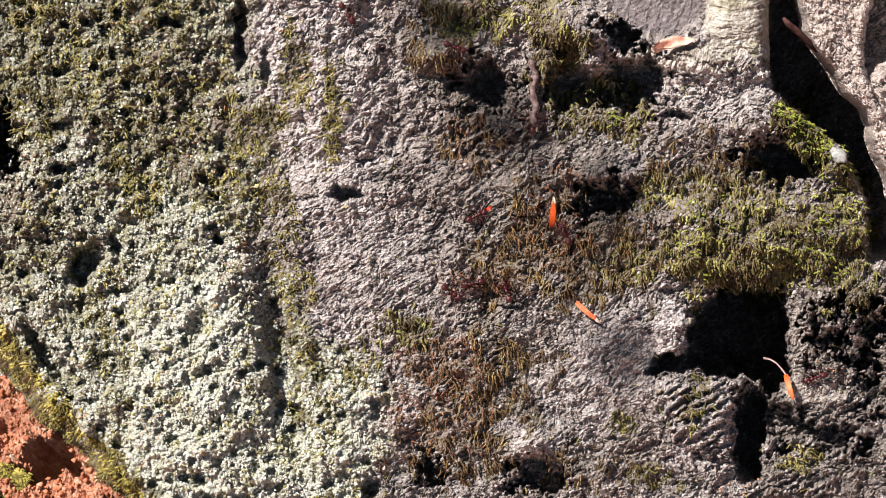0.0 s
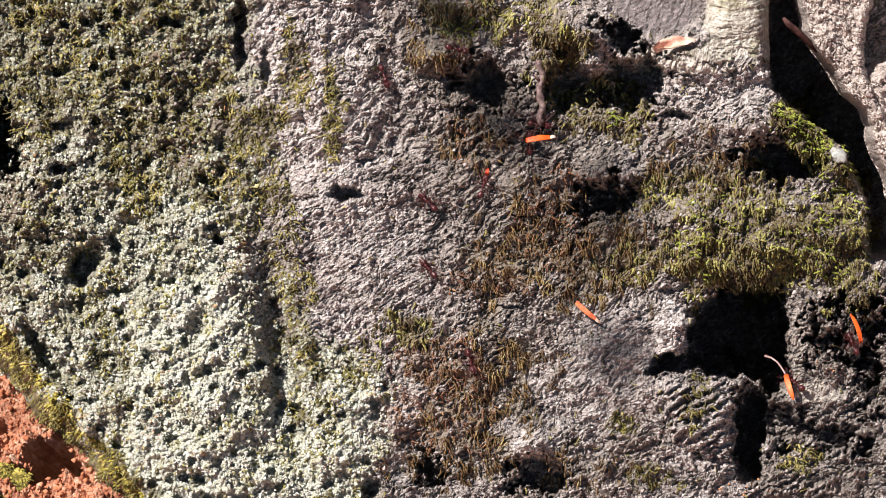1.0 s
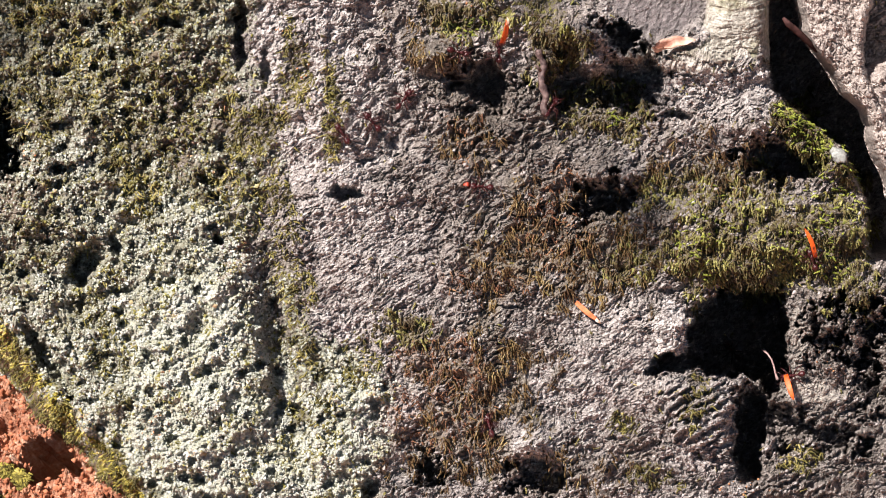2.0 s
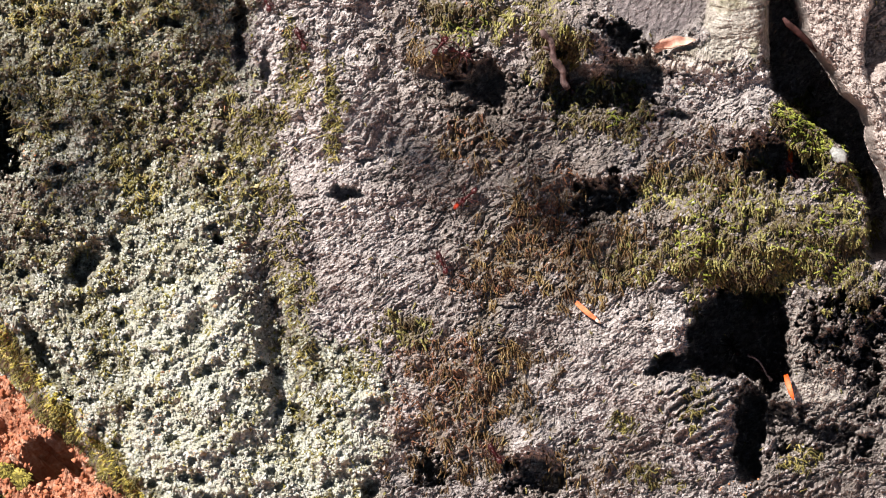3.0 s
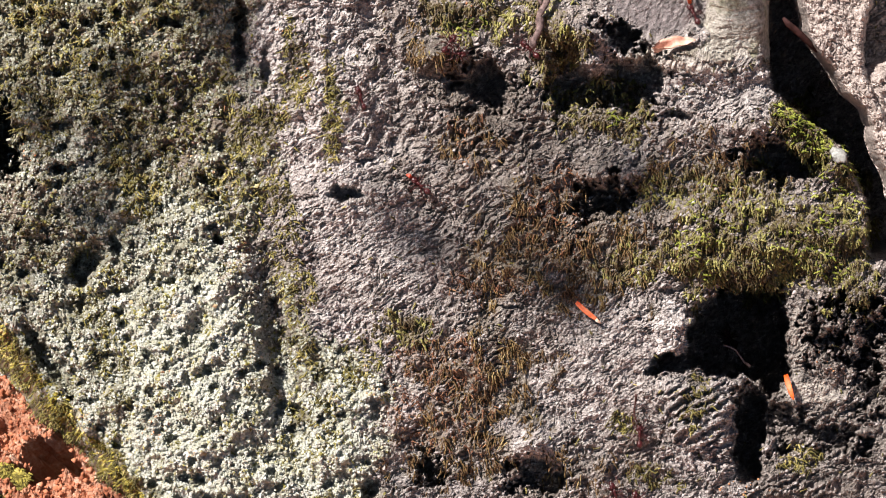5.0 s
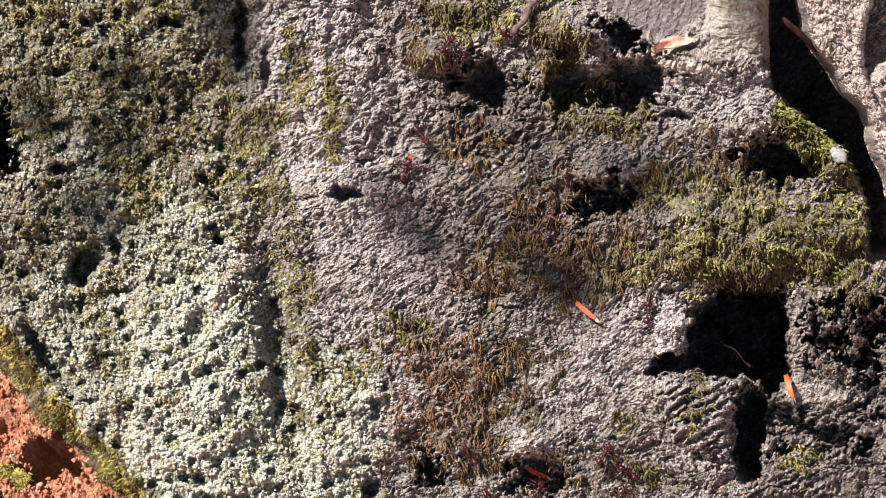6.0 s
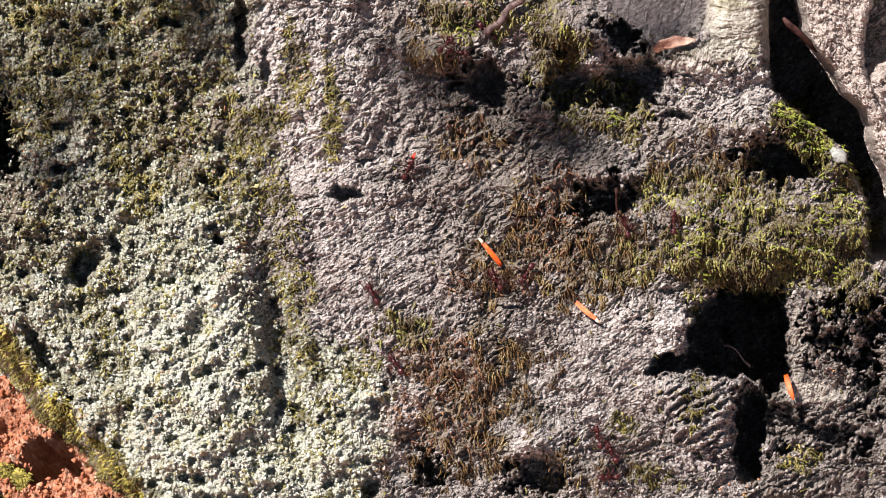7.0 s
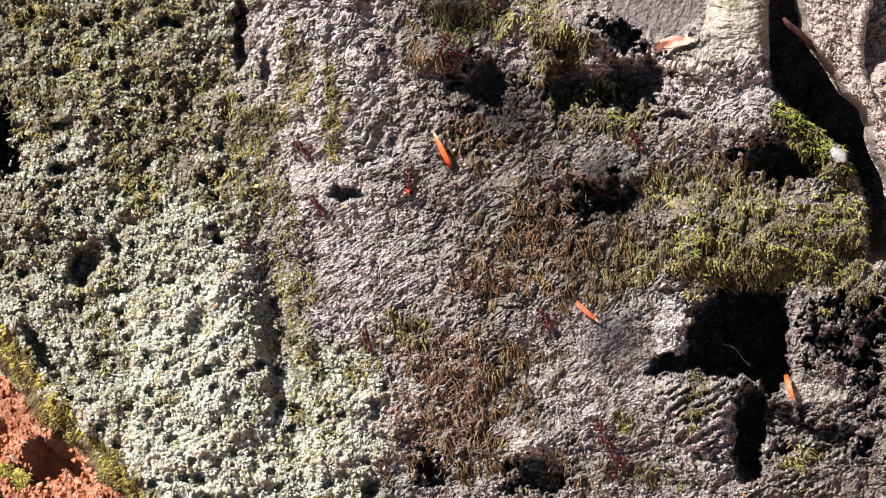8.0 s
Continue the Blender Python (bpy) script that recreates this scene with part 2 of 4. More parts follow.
def height(x, y):
    """Ticks outwards from the face's plane."""
    h = form(x, y) + hollows(x, y)
    calm, lichen = smooth_bark(x, y), lichen_zone(x, y)
    wx, wy = x + 14 * fbm(x, y, 60, 3, 81), y + 14 * fbm(x, y, 60, 3, 83)
    h = h + (1 - 0.75 * calm) * 14 * fbm(x, y, 110, 3, 85)
    # plates and flakes that run up to the right
    c, s = math.cos(radians(-32)), math.sin(radians(-32))
    along, across = c * wx + s * wy, -s * wx + c * wy
    streak = 1 - np.abs(fbm(along / 4.2, across, 7, 3, 91, 0.7))
    fibre, lumps_ = fibre_zone(x, y), fbm(x, y, 50, 2, 90)
    strand = 1 - np.abs(fbm((c * x + s * y) / 8, -s * x + c * y + 2 * lumps_, 5.5, 3, 92, 0.65))
    flake = 3.6 * facets(along / 1.7, across, 10.5, 95) + 3.0 * facets(along / 1.3, across, 5.5, 94)
    lumps = fbm(wx, wy, 34, 5, 97, 0.6)
    grit_ = fbm(x, y, 6, 2, 98, 0.8)
    gash = smooth(0.87, 0.98, 1 - np.abs(fbm(along / 2.6, across, 24, 3, 96, 0.55))) * smooth(-0.1, 0.35, fbm(x, y, 70, 3, 93))
    crust = 1.5 * streak + 6 * fibre * strand + (1.25 - 0.5 * fibre) * flake + (9 - 4 * fibre) * lumps + 1.6 * grit_ - 9 * gash
    # broken plates, and the stepped shelves under the hollow
    near, far, own = cells(along / 1.7 + 9 * grit_, across + 6 * lumps, 38, 109)
    crust = crust + 11 * own * smooth(0.02, 0.2, far - near) * smooth(-0.35, 0.25, fbm(x, y, 90, 3, 112))
    tread = cells(x, 0.6 * y, 44, 114)[2]
    step = (1.12 * c * y - 0.9 * s * x + 2.5 * lumps + 1.0 * streak + 5 * lumps_ + 24 * tread) / (15 + 8 * tread)
    step = step - np.floor(step)
    shelf = blots(x, y, 113, 0.5, ((1248, 735, 60, 82, 0, 1), (1400, 845, 70, 30, 0, 0.6), (1185, 700, 40, 40, 0, 0.4), (1470, 760, 60, 50, 0, 0.5)))
    crust = crust + 17 * shelf * smooth(0, 0.75, step) * smooth(1.0, 0.82, step)
    # tufts of moss
    near, far, own = cells(wx, wy * 0.7, 34, 107)
    crust = crust + 20 * moss_zone(x, y) * smooth(0.75, 0.1, near) * (own - 0.1)
    # crowded cushions of lichen
    near, own, tip = cushions(x, y)
    cushion = 6.5 * smooth(0.85, 0.25, near) * (0.3 + own) + 7.5 * tip + 4 * fbm(x, y, 13, 3, 101, 0.6) + 1.5 * grit_ + 14 * fbm(wx, wy, 46, 3, 102, 0.55)
    h = h + (1 - calm) * (crust * (1 - lichen) + cushion * lichen)
    # pores and gaps among the cushions
    near, far, own = cells(x + 5 * grit_, y + 5 * lumps, 27, 131)
    h = h - (1 - calm) * lichen * 24 * smooth(0.5, 0.2, near) * smooth(0.62, 0.75, own)
    # long folds of the smooth bark
    fold = fbm(x + 0.35 * y, y * 0.22, 9, 3, 103)
    return h + calm * ((2.0 + 5 * smooth(84, 100, y) * smooth(150, 125, y)) * fold + 3.0 * fbm(x, y, 30, 5, 105, 0.65))


def ticks(x, y, h):
    """The place of points of the face, as rows of metres."""
    k = np.clip(1 - np.asarray(h) * TICK / FAR, 0.9, 1.3)
    a, b, c = (np.asarray(x) - MIDX) * TICK * k, (MIDY - np.asarray(y)) * TICK * k, np.asarray(h) * TICK
    return np.array(CENTRE)[None, :] + a[:, None] * np.array(RIGHT) + b[:, None] * np.array(UPWARD) + c[:, None] * np.array(OUT)


# ---- materials ----
def begin(name):
    m = bpy.data.materials.new(name)
    m.use_nodes = True
    return m, m.node_tree, m.node_tree.nodes["Principled BSDF"]


def feed(nt, socket, value):
    if isinstance(value, bpy.types.NodeSocket):
        nt.links.new(value, socket)
    elif isinstance(value, tuple) and len(value) == 3:
        socket.default_value = (*value, 1)
    else:
        socket.default_value = value


def spots(nt, scale, detail=4.0, rough=0.6, coords=None):
    n = nt.nodes.new("ShaderNodeTexNoise")
    n.inputs["Scale"].default_value, n.inputs["Detail"].default_value, n.inputs["Roughness"].default_value = scale, detail, rough
    if coords is None:
        coords = nt.nodes.new("ShaderNodeTexCoord").outputs["Object"]
    nt.links.new(coords, n.inputs["Vector"])
    return n.outputs["Fac"]


def ramp(nt, fac, *stops):
    r = nt.nodes.new("ShaderNodeValToRGB")
    r.color_ramp.elements[0].position, r.color_ramp.elements[0].color = stops[0][0], (*stops[0][1], 1)
    r.color_ramp.elements[1].position, r.color_ramp.elements[1].color = stops[-1][0], (*stops[-1][1], 1)
    for at, colour in stops[1:-1]:
        r.color_ramp.elements.new(at).color = (*colour, 1)
    nt.links.new(fac, r.inputs["Fac"])
    return r.outputs["Color"]


def mix(nt, fac, a, b, way="MIX"):
    n = nt.nodes.new("ShaderNodeMix")
    n.data_type, n.blend_type = "RGBA", way
    feed(nt, n.inputs[0], fac)
    feed(nt, n.inputs[6], a)
    feed(nt, n.inputs[7], b)
    return n.outputs[2]


def sums(nt, way, a, b):
    n = nt.nodes.new("ShaderNodeMath")
    n.operation = way
    n.use_clamp = True
    feed(nt, n.inputs[0], a)
    feed(nt, n.inputs[1], b)
    return n.outputs[0]


def zone(nt, name):
    n = nt.nodes.new("ShaderNodeAttribute")
    n.attribute_name = name
    return n.outputs["Fac"]


def relief(nt, bsdf, fac, strength, distance):
    n = nt.nodes.new("ShaderNodeBump")
    n.inputs["Strength"].default_value, n.inputs["Distance"].default_value = strength, distance
    nt.links.new(fac, n.inputs["Height"])
    nt.links.new(n.outputs["Normal"], bsdf.inputs["Normal"])


def island(nt):
    return nt.nodes.new("ShaderNodeNewGeometry").outputs["Random Per Island"]


def slanted(nt, stretch):
    """Coordinates on the face, drawn out along the bark's grain, which runs up to the right."""
    along = RIGHT * math.cos(radians(34)) + UPWARD * math.sin(radians(34))
    frame_ = Matrix((along, OUT.cross(along), OUT))
    turn, draw = nt.nodes.new("ShaderNodeMapping"), nt.nodes.new("ShaderNodeMapping")
    turn.inputs["Rotation"].default_value = frame_.to_euler()
    draw.inputs["Scale"].default_value = (1 / stretch, 1, 1)
    nt.links.new(nt.nodes.new("ShaderNodeTexCoord").outputs["Object"], turn.inputs["Vector"])
    nt.links.new(turn.outputs["Vector"], draw.inputs["Vector"])
    return draw.outputs["Vector"]


def bark_material():
    m, nt, b = begin("bark")
    fine, mid, wide = spots(nt, 900, 5), spots(nt, 260, 5, 0.65), spots(nt, 28, 4)
    tiny = spots(nt, 2300, 3, 0.7)
    fleck = spots(nt, 1150, 4, 0.65, slanted(nt, 2.6))
    speck = sums(nt, "ADD", sums(nt, "MULTIPLY", mid, 0.15), sums(nt, "ADD", sums(nt, "MULTIPLY", fleck, 0.6), sums(nt, "MULTIPLY", tiny, 0.25)))
    grey = ramp(nt, speck, (0.37, (0.055, 0.046, 0.045)), (0.46, (0.20, 0.172, 0.165)), (0.53, (0.37, 0.33, 0.322)), (0.63, (0.68, 0.63, 0.62)))
    grey = mix(nt, ramp(nt, wide, (0.42, (0, 0, 0)), (0.66, (0.6, 0.6, 0.6))), grey, ramp(nt, speck, (0.38, (0.06, 0.042, 0.036)), (0.50, (0.22, 0.165, 0.14)), (0.64, (0.46, 0.37, 0.33))))
    grey = mix(nt, ramp(nt, spots(nt, 75, 5, 0.7), (0.52, (0, 0, 0)), (0.66, (0.7, 0.7, 0.7))), grey, ramp(nt, speck, (0.38, (0.05, 0.046, 0.05)), (0.52, (0.20, 0.18, 0.185)), (0.66, (0.44, 0.41, 0.42))))
    lighter = ramp(nt, speck, (0.36, (0.11, 0.09, 0.085)), (0.45, (0.34, 0.30, 0.292)), (0.54, (0.58, 0.53, 0.522)), (0.64, (0.80, 0.755, 0.75)))
    grey = mix(nt, zone(nt, "lighter"), grey, lighter)
    lich = ramp(nt, mid, (0.3, (0.06, 0.045, 0.03)), (0.5, (0.15, 0.13, 0.085)), (0.7, (0.28, 0.27, 0.20)))
    white = ramp(nt, speck, (0.36, (0.12, 0.10, 0.055)), (0.46, (0.36, 0.36, 0.28)), (0.60, (0.56, 0.57, 0.50)))
    lich = mix(nt, zone(nt, "bright"), lich, white)
    col = mix(nt, zone(nt, "lichen"), grey, lich)
    col = mix(nt, sums(nt, "MULTIPLY", zone(nt, "brown"), 0.8), col, ramp(nt, fine, (0.35, (0.08, 0.045, 0.032)), (0.65, (0.34, 0.215, 0.17))))
    col = mix(nt, sums(nt, "MULTIPLY", zone(nt, "moss"), 0.7), col, ramp(nt, fine, (0.35, (0.04, 0.029, 0.016)), (0.65, (0.19, 0.145, 0.075))))
    # darker tone, with shade by the knob, groove and moss put in
    col = mix(nt, sums(nt, "MULTIPLY", zone(nt, "dark"), 0.8), col, ramp(nt, speck, (0.37, (0.018, 0.013, 0.011)), (0.47, (0.085, 0.067, 0.056)), (0.55, (0.20, 0.165, 0.145)), (0.64, (0.42, 0.36, 0.335))))
    pale = ramp(nt, speck, (0.34, (0.12, 0.10, 0.09)), (0.46, (0.36, 0.32, 0.29)), (0.64, (0.66, 0.61, 0.55)))
    col = mix(nt, zone(nt, "pale"), col, pale)
    dark = ramp(nt, speck, (0.38, (0.05, 0.04, 0.04)), (0.5, (0.15, 0.125, 0.128)), (0.64, (0.36, 0.315, 0.32)))
    col = mix(nt, zone(nt, "panel"), col, dark)
    nt.links.new(col, b.inputs["Base Color"])
    nt.links.new(ramp(nt, fine, (0.35, (0.28, 0.28, 0.28)), (0.6, (0.55, 0.55, 0.55))), b.inputs["Roughness"])
    b.inputs["Specular IOR Level"].default_value = 0.75
    relief(nt, b, speck, 1.0, 0.0020)
    return m


def tuft_material(name, *stops, rough=0.8, gloss=0.2):
    m, nt, b = begin(name)
    patch = ramp(nt, spots(nt, 110, 3), (0.38, (0, 0, 0)), (0.62, (1, 1, 1)))
    col = ramp(nt, sums(nt, "ADD", sums(nt, "MULTIPLY", island(nt), 0.5), sums(nt, "MULTIPLY", patch, 0.5)), *stops)
    col = mix(nt, sums(nt, "MULTIPLY", spots(nt, 700, 3), 0.5), col, tuple(0.45 * v for v in stops[0][1]))
    nt.links.new(col, b.inputs["Base Color"])
    b.inputs["Roughness"].default_value = rough
    b.inputs["Specular IOR Level"].default_value = gloss
    return m


def earth_material():
    m, nt, b = begin("red_earth")
    col = ramp(nt, spots(nt, 320, 6, 0.7), (0.3, (0.22, 0.07, 0.035)), (0.44, (0.54, 0.24, 0.145)), (0.55, (0.66, 0.38, 0.26)), (0.68, (0.78, 0.60, 0.50)))
    col = mix(nt, ramp(nt, sums(nt, "ADD", sums(nt, "MULTIPLY", spots(nt, 45, 3), 0.5), sums(nt, "MULTIPLY", spots(nt, 1.3, 6), 0.5)), (0.4, (0, 0, 0)), (0.65, (1, 1, 1))), col, (0.24, 0.085, 0.045))
    nt.links.new(col, b.inputs["Base Color"])
    b.inputs["Roughness"].default_value = 0.95
    relief(nt, b, spots(nt, 700, 6), 1.0, 0.002)
    return m


def plain(name, low, high, scale, rough, gloss=0.4, coat=0.0):
    m, nt, b = begin(name)
    nt.links.new(ramp(nt, spots(nt, scale, 4), (0.3, low), (0.7, high)), b.inputs["Base Color"])
    b.inputs["Roughness"].default_value = rough
    b.inputs["Specular IOR Level"].default_value = gloss
    b.inputs["Coat Weight"].default_value = coat
    relief(nt, b, spots(nt, scale * 2, 4), 0.45, 0.0005)
    return m


BARK = bark_material()
EARTH = earth_material()
PALE_LICHEN = tuft_material("pale_lichen", (0.0, (0.24, 0.21, 0.09)), (0.12, (0.44, 0.42, 0.29)), (0.3, (0.49, 0.495, 0.43)), (0.6, (0.53, 0.545, 0.51)), (0.88, (0.57, 0.575, 0.555)), (0.97, (0.54, 0.46, 0.36)), (1.0, (0.55, 0.37, 0.28)))
GREEN_LICHEN = tuft_material("green_lichen", (0.0, (0.07, 0.06, 0.02)), (0.18, (0.18, 0.165, 0.085)), (0.4, (0.27, 0.275, 0.215)), (0.7, (0.35, 0.365, 0.315)), (0.93, (0.44, 0.45, 0.40)), (1.0, (0.38, 0.24, 0.17)))
OLIVE_LICHEN = tuft_material("olive_lichen", (0.0, (0.035, 0.022, 0.012)), (0.3, (0.10, 0.085, 0.04)), (0.6, (0.16, 0.15, 0.085)), (0.85, (0.24, 0.235, 0.165)), (1.0, (0.26, 0.17, 0.13)))
YELLOW_LICHEN = tuft_material("yellow_lichen", (0.0, (0.10, 0.085, 0.015)), (0.3, (0.20, 0.18, 0.05)), (0.6, (0.36, 0.34, 0.15)), (0.82, (0.48, 0.40, 0.25)), (1.0, (0.48, 0.25, 0.16)))
GREY_CRUST = tuft_material("grey_crust", (0.0, (0.12, 0.10, 0.098)), (0.5, (0.30, 0.265, 0.26)), (1.0, (0.56, 0.51, 0.51)), rough=0.6)
CRUMB = tuft_material("earth_crumb", (0.0, (0.20, 0.06, 0.03)), (0.6, (0.52, 0.20, 0.11)), (0.92, (0.60, 0.28, 0.17)), (1.0, (0.72, 0.58, 0.48)), rough=0.9)
MOSS = tuft_material("moss", (0.0, (0.035, 0.022, 0.012)), (0.3, (0.095, 0.07, 0.036)), (0.55, (0.16, 0.135, 0.055)), (0.8, (0.26, 0.25, 0.07)), (1.0, (0.46, 0.42, 0.18)), rough=0.5)
YELLOW_MOSS = tuft_material("yellow_moss", (0.0, (0.045, 0.03, 0.014)), (0.35, (0.11, 0.095, 0.03)), (0.7, (0.24, 0.21, 0.06)), (1.0, (0.52, 0.43, 0.18)), rough=0.55)
EDGE_MOSS = tuft_material("edge_moss", (0.0, (0.05, 0.04, 0.01)), (0.35, (0.20, 0.165, 0.04)), (0.7, (0.46, 0.39, 0.08)), (1.0, (0.70, 0.55, 0.28)))
BRIGHT_MOSS = tuft_material("bright_moss", (0.0, (0.06, 0.07, 0.013)), (0.3, (0.15, 0.17, 0.028)), (0.65, (0.27, 0.30, 0.045)), (1.0, (0.44, 0.45, 0.14)), rough=0.45)
OLIVE_MOSS = tuft_material("olive_moss", (0.0, (0.04, 0.02, 0.011)), (0.35, (0.10, 0.056, 0.027)), (0.75, (0.20, 0.13, 0.055)), (1.0, (0.40, 0.30, 0.14)), rough=0.55)
DRY_MOSS = tuft_material("dry_moss", (0.0, (0.07, 0.025, 0.015)), (0.5, (0.20, 0.09, 0.05)), (1.0, (0.42, 0.24, 0.13)), rough=0.6)
RUST = tuft_material("rust_lichen", (0.0, (0.35, 0.14, 0.07)), (0.5, (0.55, 0.27, 0.14)), (1.0, (0.70, 0.45, 0.30)))
ANT_RED = plain("ant_shell", (0.012, 0.002, 0.003), (0.065, 0.009, 0.011), 900, 0.32, 0.4)
ANT_LEG = plain("ant_leg", (0.014, 0.003, 0.003), (0.06, 0.011, 0.012), 900, 0.4)
PETAL = plain("orange_petal", (0.42, 0.035, 0.004), (0.74, 0.12, 0.014), 420, 0.5)
WILTED = plain("wilted_petal", (0.58, 0.055, 0.008), (0.70, 0.22, 0.10), 420, 0.6)
RED_SCRAP = plain("red_scrap", (0.28, 0.018, 0.008), (0.45, 0.05, 0.014), 400, 0.5)
STALK = plain("stalk", (0.16, 0.09, 0.09), (0.40, 0.28, 0.27), 500, 0.6)
PETAL_TIP = plain("petal_tip", (0.62, 0.38, 0.26), (0.80, 0.66, 0.54), 400, 0.6)
TWIG = plain("twig_bark", (0.02, 0.009, 0.010), (0.21, 0.145, 0.14), 650, 0.7, 0.25)
DRY_LEAF = plain("dry_leaf", (0.34, 0.15, 0.10), (0.66, 0.46, 0.38), 420, 0.6)
def root_material():
    m, nt, b = begin("root_bark")
    speck = sums(nt, "ADD", sums(nt, "MULTIPLY", spots(nt, 900, 4), 0.5), sums(nt, "MULTIPLY", spots(nt, 240, 5, 0.65), 0.5))
    col = ramp(nt, speck, (0.36, (0.06, 0.05, 0.043)), (0.47, (0.24, 0.215, 0.185)), (0.56, (0.40, 0.37, 0.33)), (0.68, (0.62, 0.58, 0.53)))
    col = mix(nt, ramp(nt, spots(nt, 95, 4), (0.52, (0, 0, 0)), (0.66, (0.6, 0.6, 0.6))), col, ramp(nt, speck, (0.36, (0.09, 0.085, 0.04)), (0.6, (0.34, 0.325, 0.20))))
    col = mix(nt, ramp(nt, spots(nt, 60, 4), (0.5, (0, 0, 0)), (0.66, (0.8, 0.8, 0.8))), col, ramp(nt, speck, (0.36, (0.09, 0.07, 0.06)), (0.6, (0.30, 0.25, 0.22))))
    nt.links.new(col, b.inputs["Base Color"])
    b.inputs["Roughness"].default_value = 0.55
    relief(nt, b, speck, 0.8, 0.0015)
    return m


ROOT = root_material()
FLANK = plain("flank_bark", (0.10, 0.075, 0.07), (0.54, 0.47, 0.44), 700, 0.55)
STEM = plain("dead_stem", (0.012, 0.006, 0.005), (0.085, 0.038, 0.036), 500, 0.7, 0.1)
STONE = plain("white_grit", (0.12, 0.12, 0.115), (0.40, 0.40, 0.385), 900, 0.7)


# ---- mesh helpers ----
GRAIN = np.array([(1, 0, 0), (0, 1, 0), (-1, 0, 0), (0, -1, 0), (0, 0, 1), (0, 0, -1.0)])
GRAIN_TRIS = np.array([(0, 1, 4), (1, 2, 4), (2, 3, 4), (3, 0, 4), (1, 0, 5), (2, 1, 5), (3, 2, 5), (0, 3, 5)])


def sheet(name, material, rows, nx, ny, parent=None, soft=True):
    """A grid of ny rows of nx points."""
    me = bpy.data.meshes.new(name)
    q = np.arange(nx * ny).reshape(ny, nx)
    quads = np.stack([q[:-1, :-1], q[1:, :-1], q[1:, 1:], q[:-1, 1:]], -1).reshape(-1, 4)
    fill(me, rows, quads, 4, soft)
    me.materials.append(material)
    ob = new(name, me)
    ob.parent = parent
    return ob


def fill(me, rows, faces, sides, soft=True):
    me.vertices.add(len(rows))
    me.vertices.foreach_set("co", np.asarray(rows, np.float32).ravel())
    me.loops.add(faces.size)
    me.loops.foreach_set("vertex_index", faces.ravel().astype(np.int32))
    me.polygons.add(len(faces))
    me.polygons.foreach_set("loop_start", np.arange(0, faces.size, sides, dtype=np.int32))
    me.polygons.foreach_set("use_smooth", np.full(len(faces), soft))
    me.update(calc_edges=True)
    me.validate()


def part(name, bm, material, parent, label=""):
    me = bpy.data.meshes.new(name)
    bm.normal_update()
    bm.to_mesh(me)
    bm.free()
    me.materials.append(material)
    for p in me.polygons:
        p.use_smooth = True
    ob = new(name, me)
    ob.parent = parent
    return tagged(ob, label)


def widening(start, end, step, low, high, growth=1.18):
    """Even steps from start to end, and ever wider ones out to low and high."""
    mid = np.arange(start, end + step, step)
    left, right, d = [], [], step
    while (left[-1] if left else start) > low or (right[-1] if right else mid[-1]) < high:
        d *= growth
        if (left[-1] if left else start) > low:
            left.append((left[-1] if left else start) - d)
        if (right[-1] if right else mid[-1]) < high:
            right.append((right[-1] if right else mid[-1]) + d)
    return np.concatenate([left[::-1], mid, right])


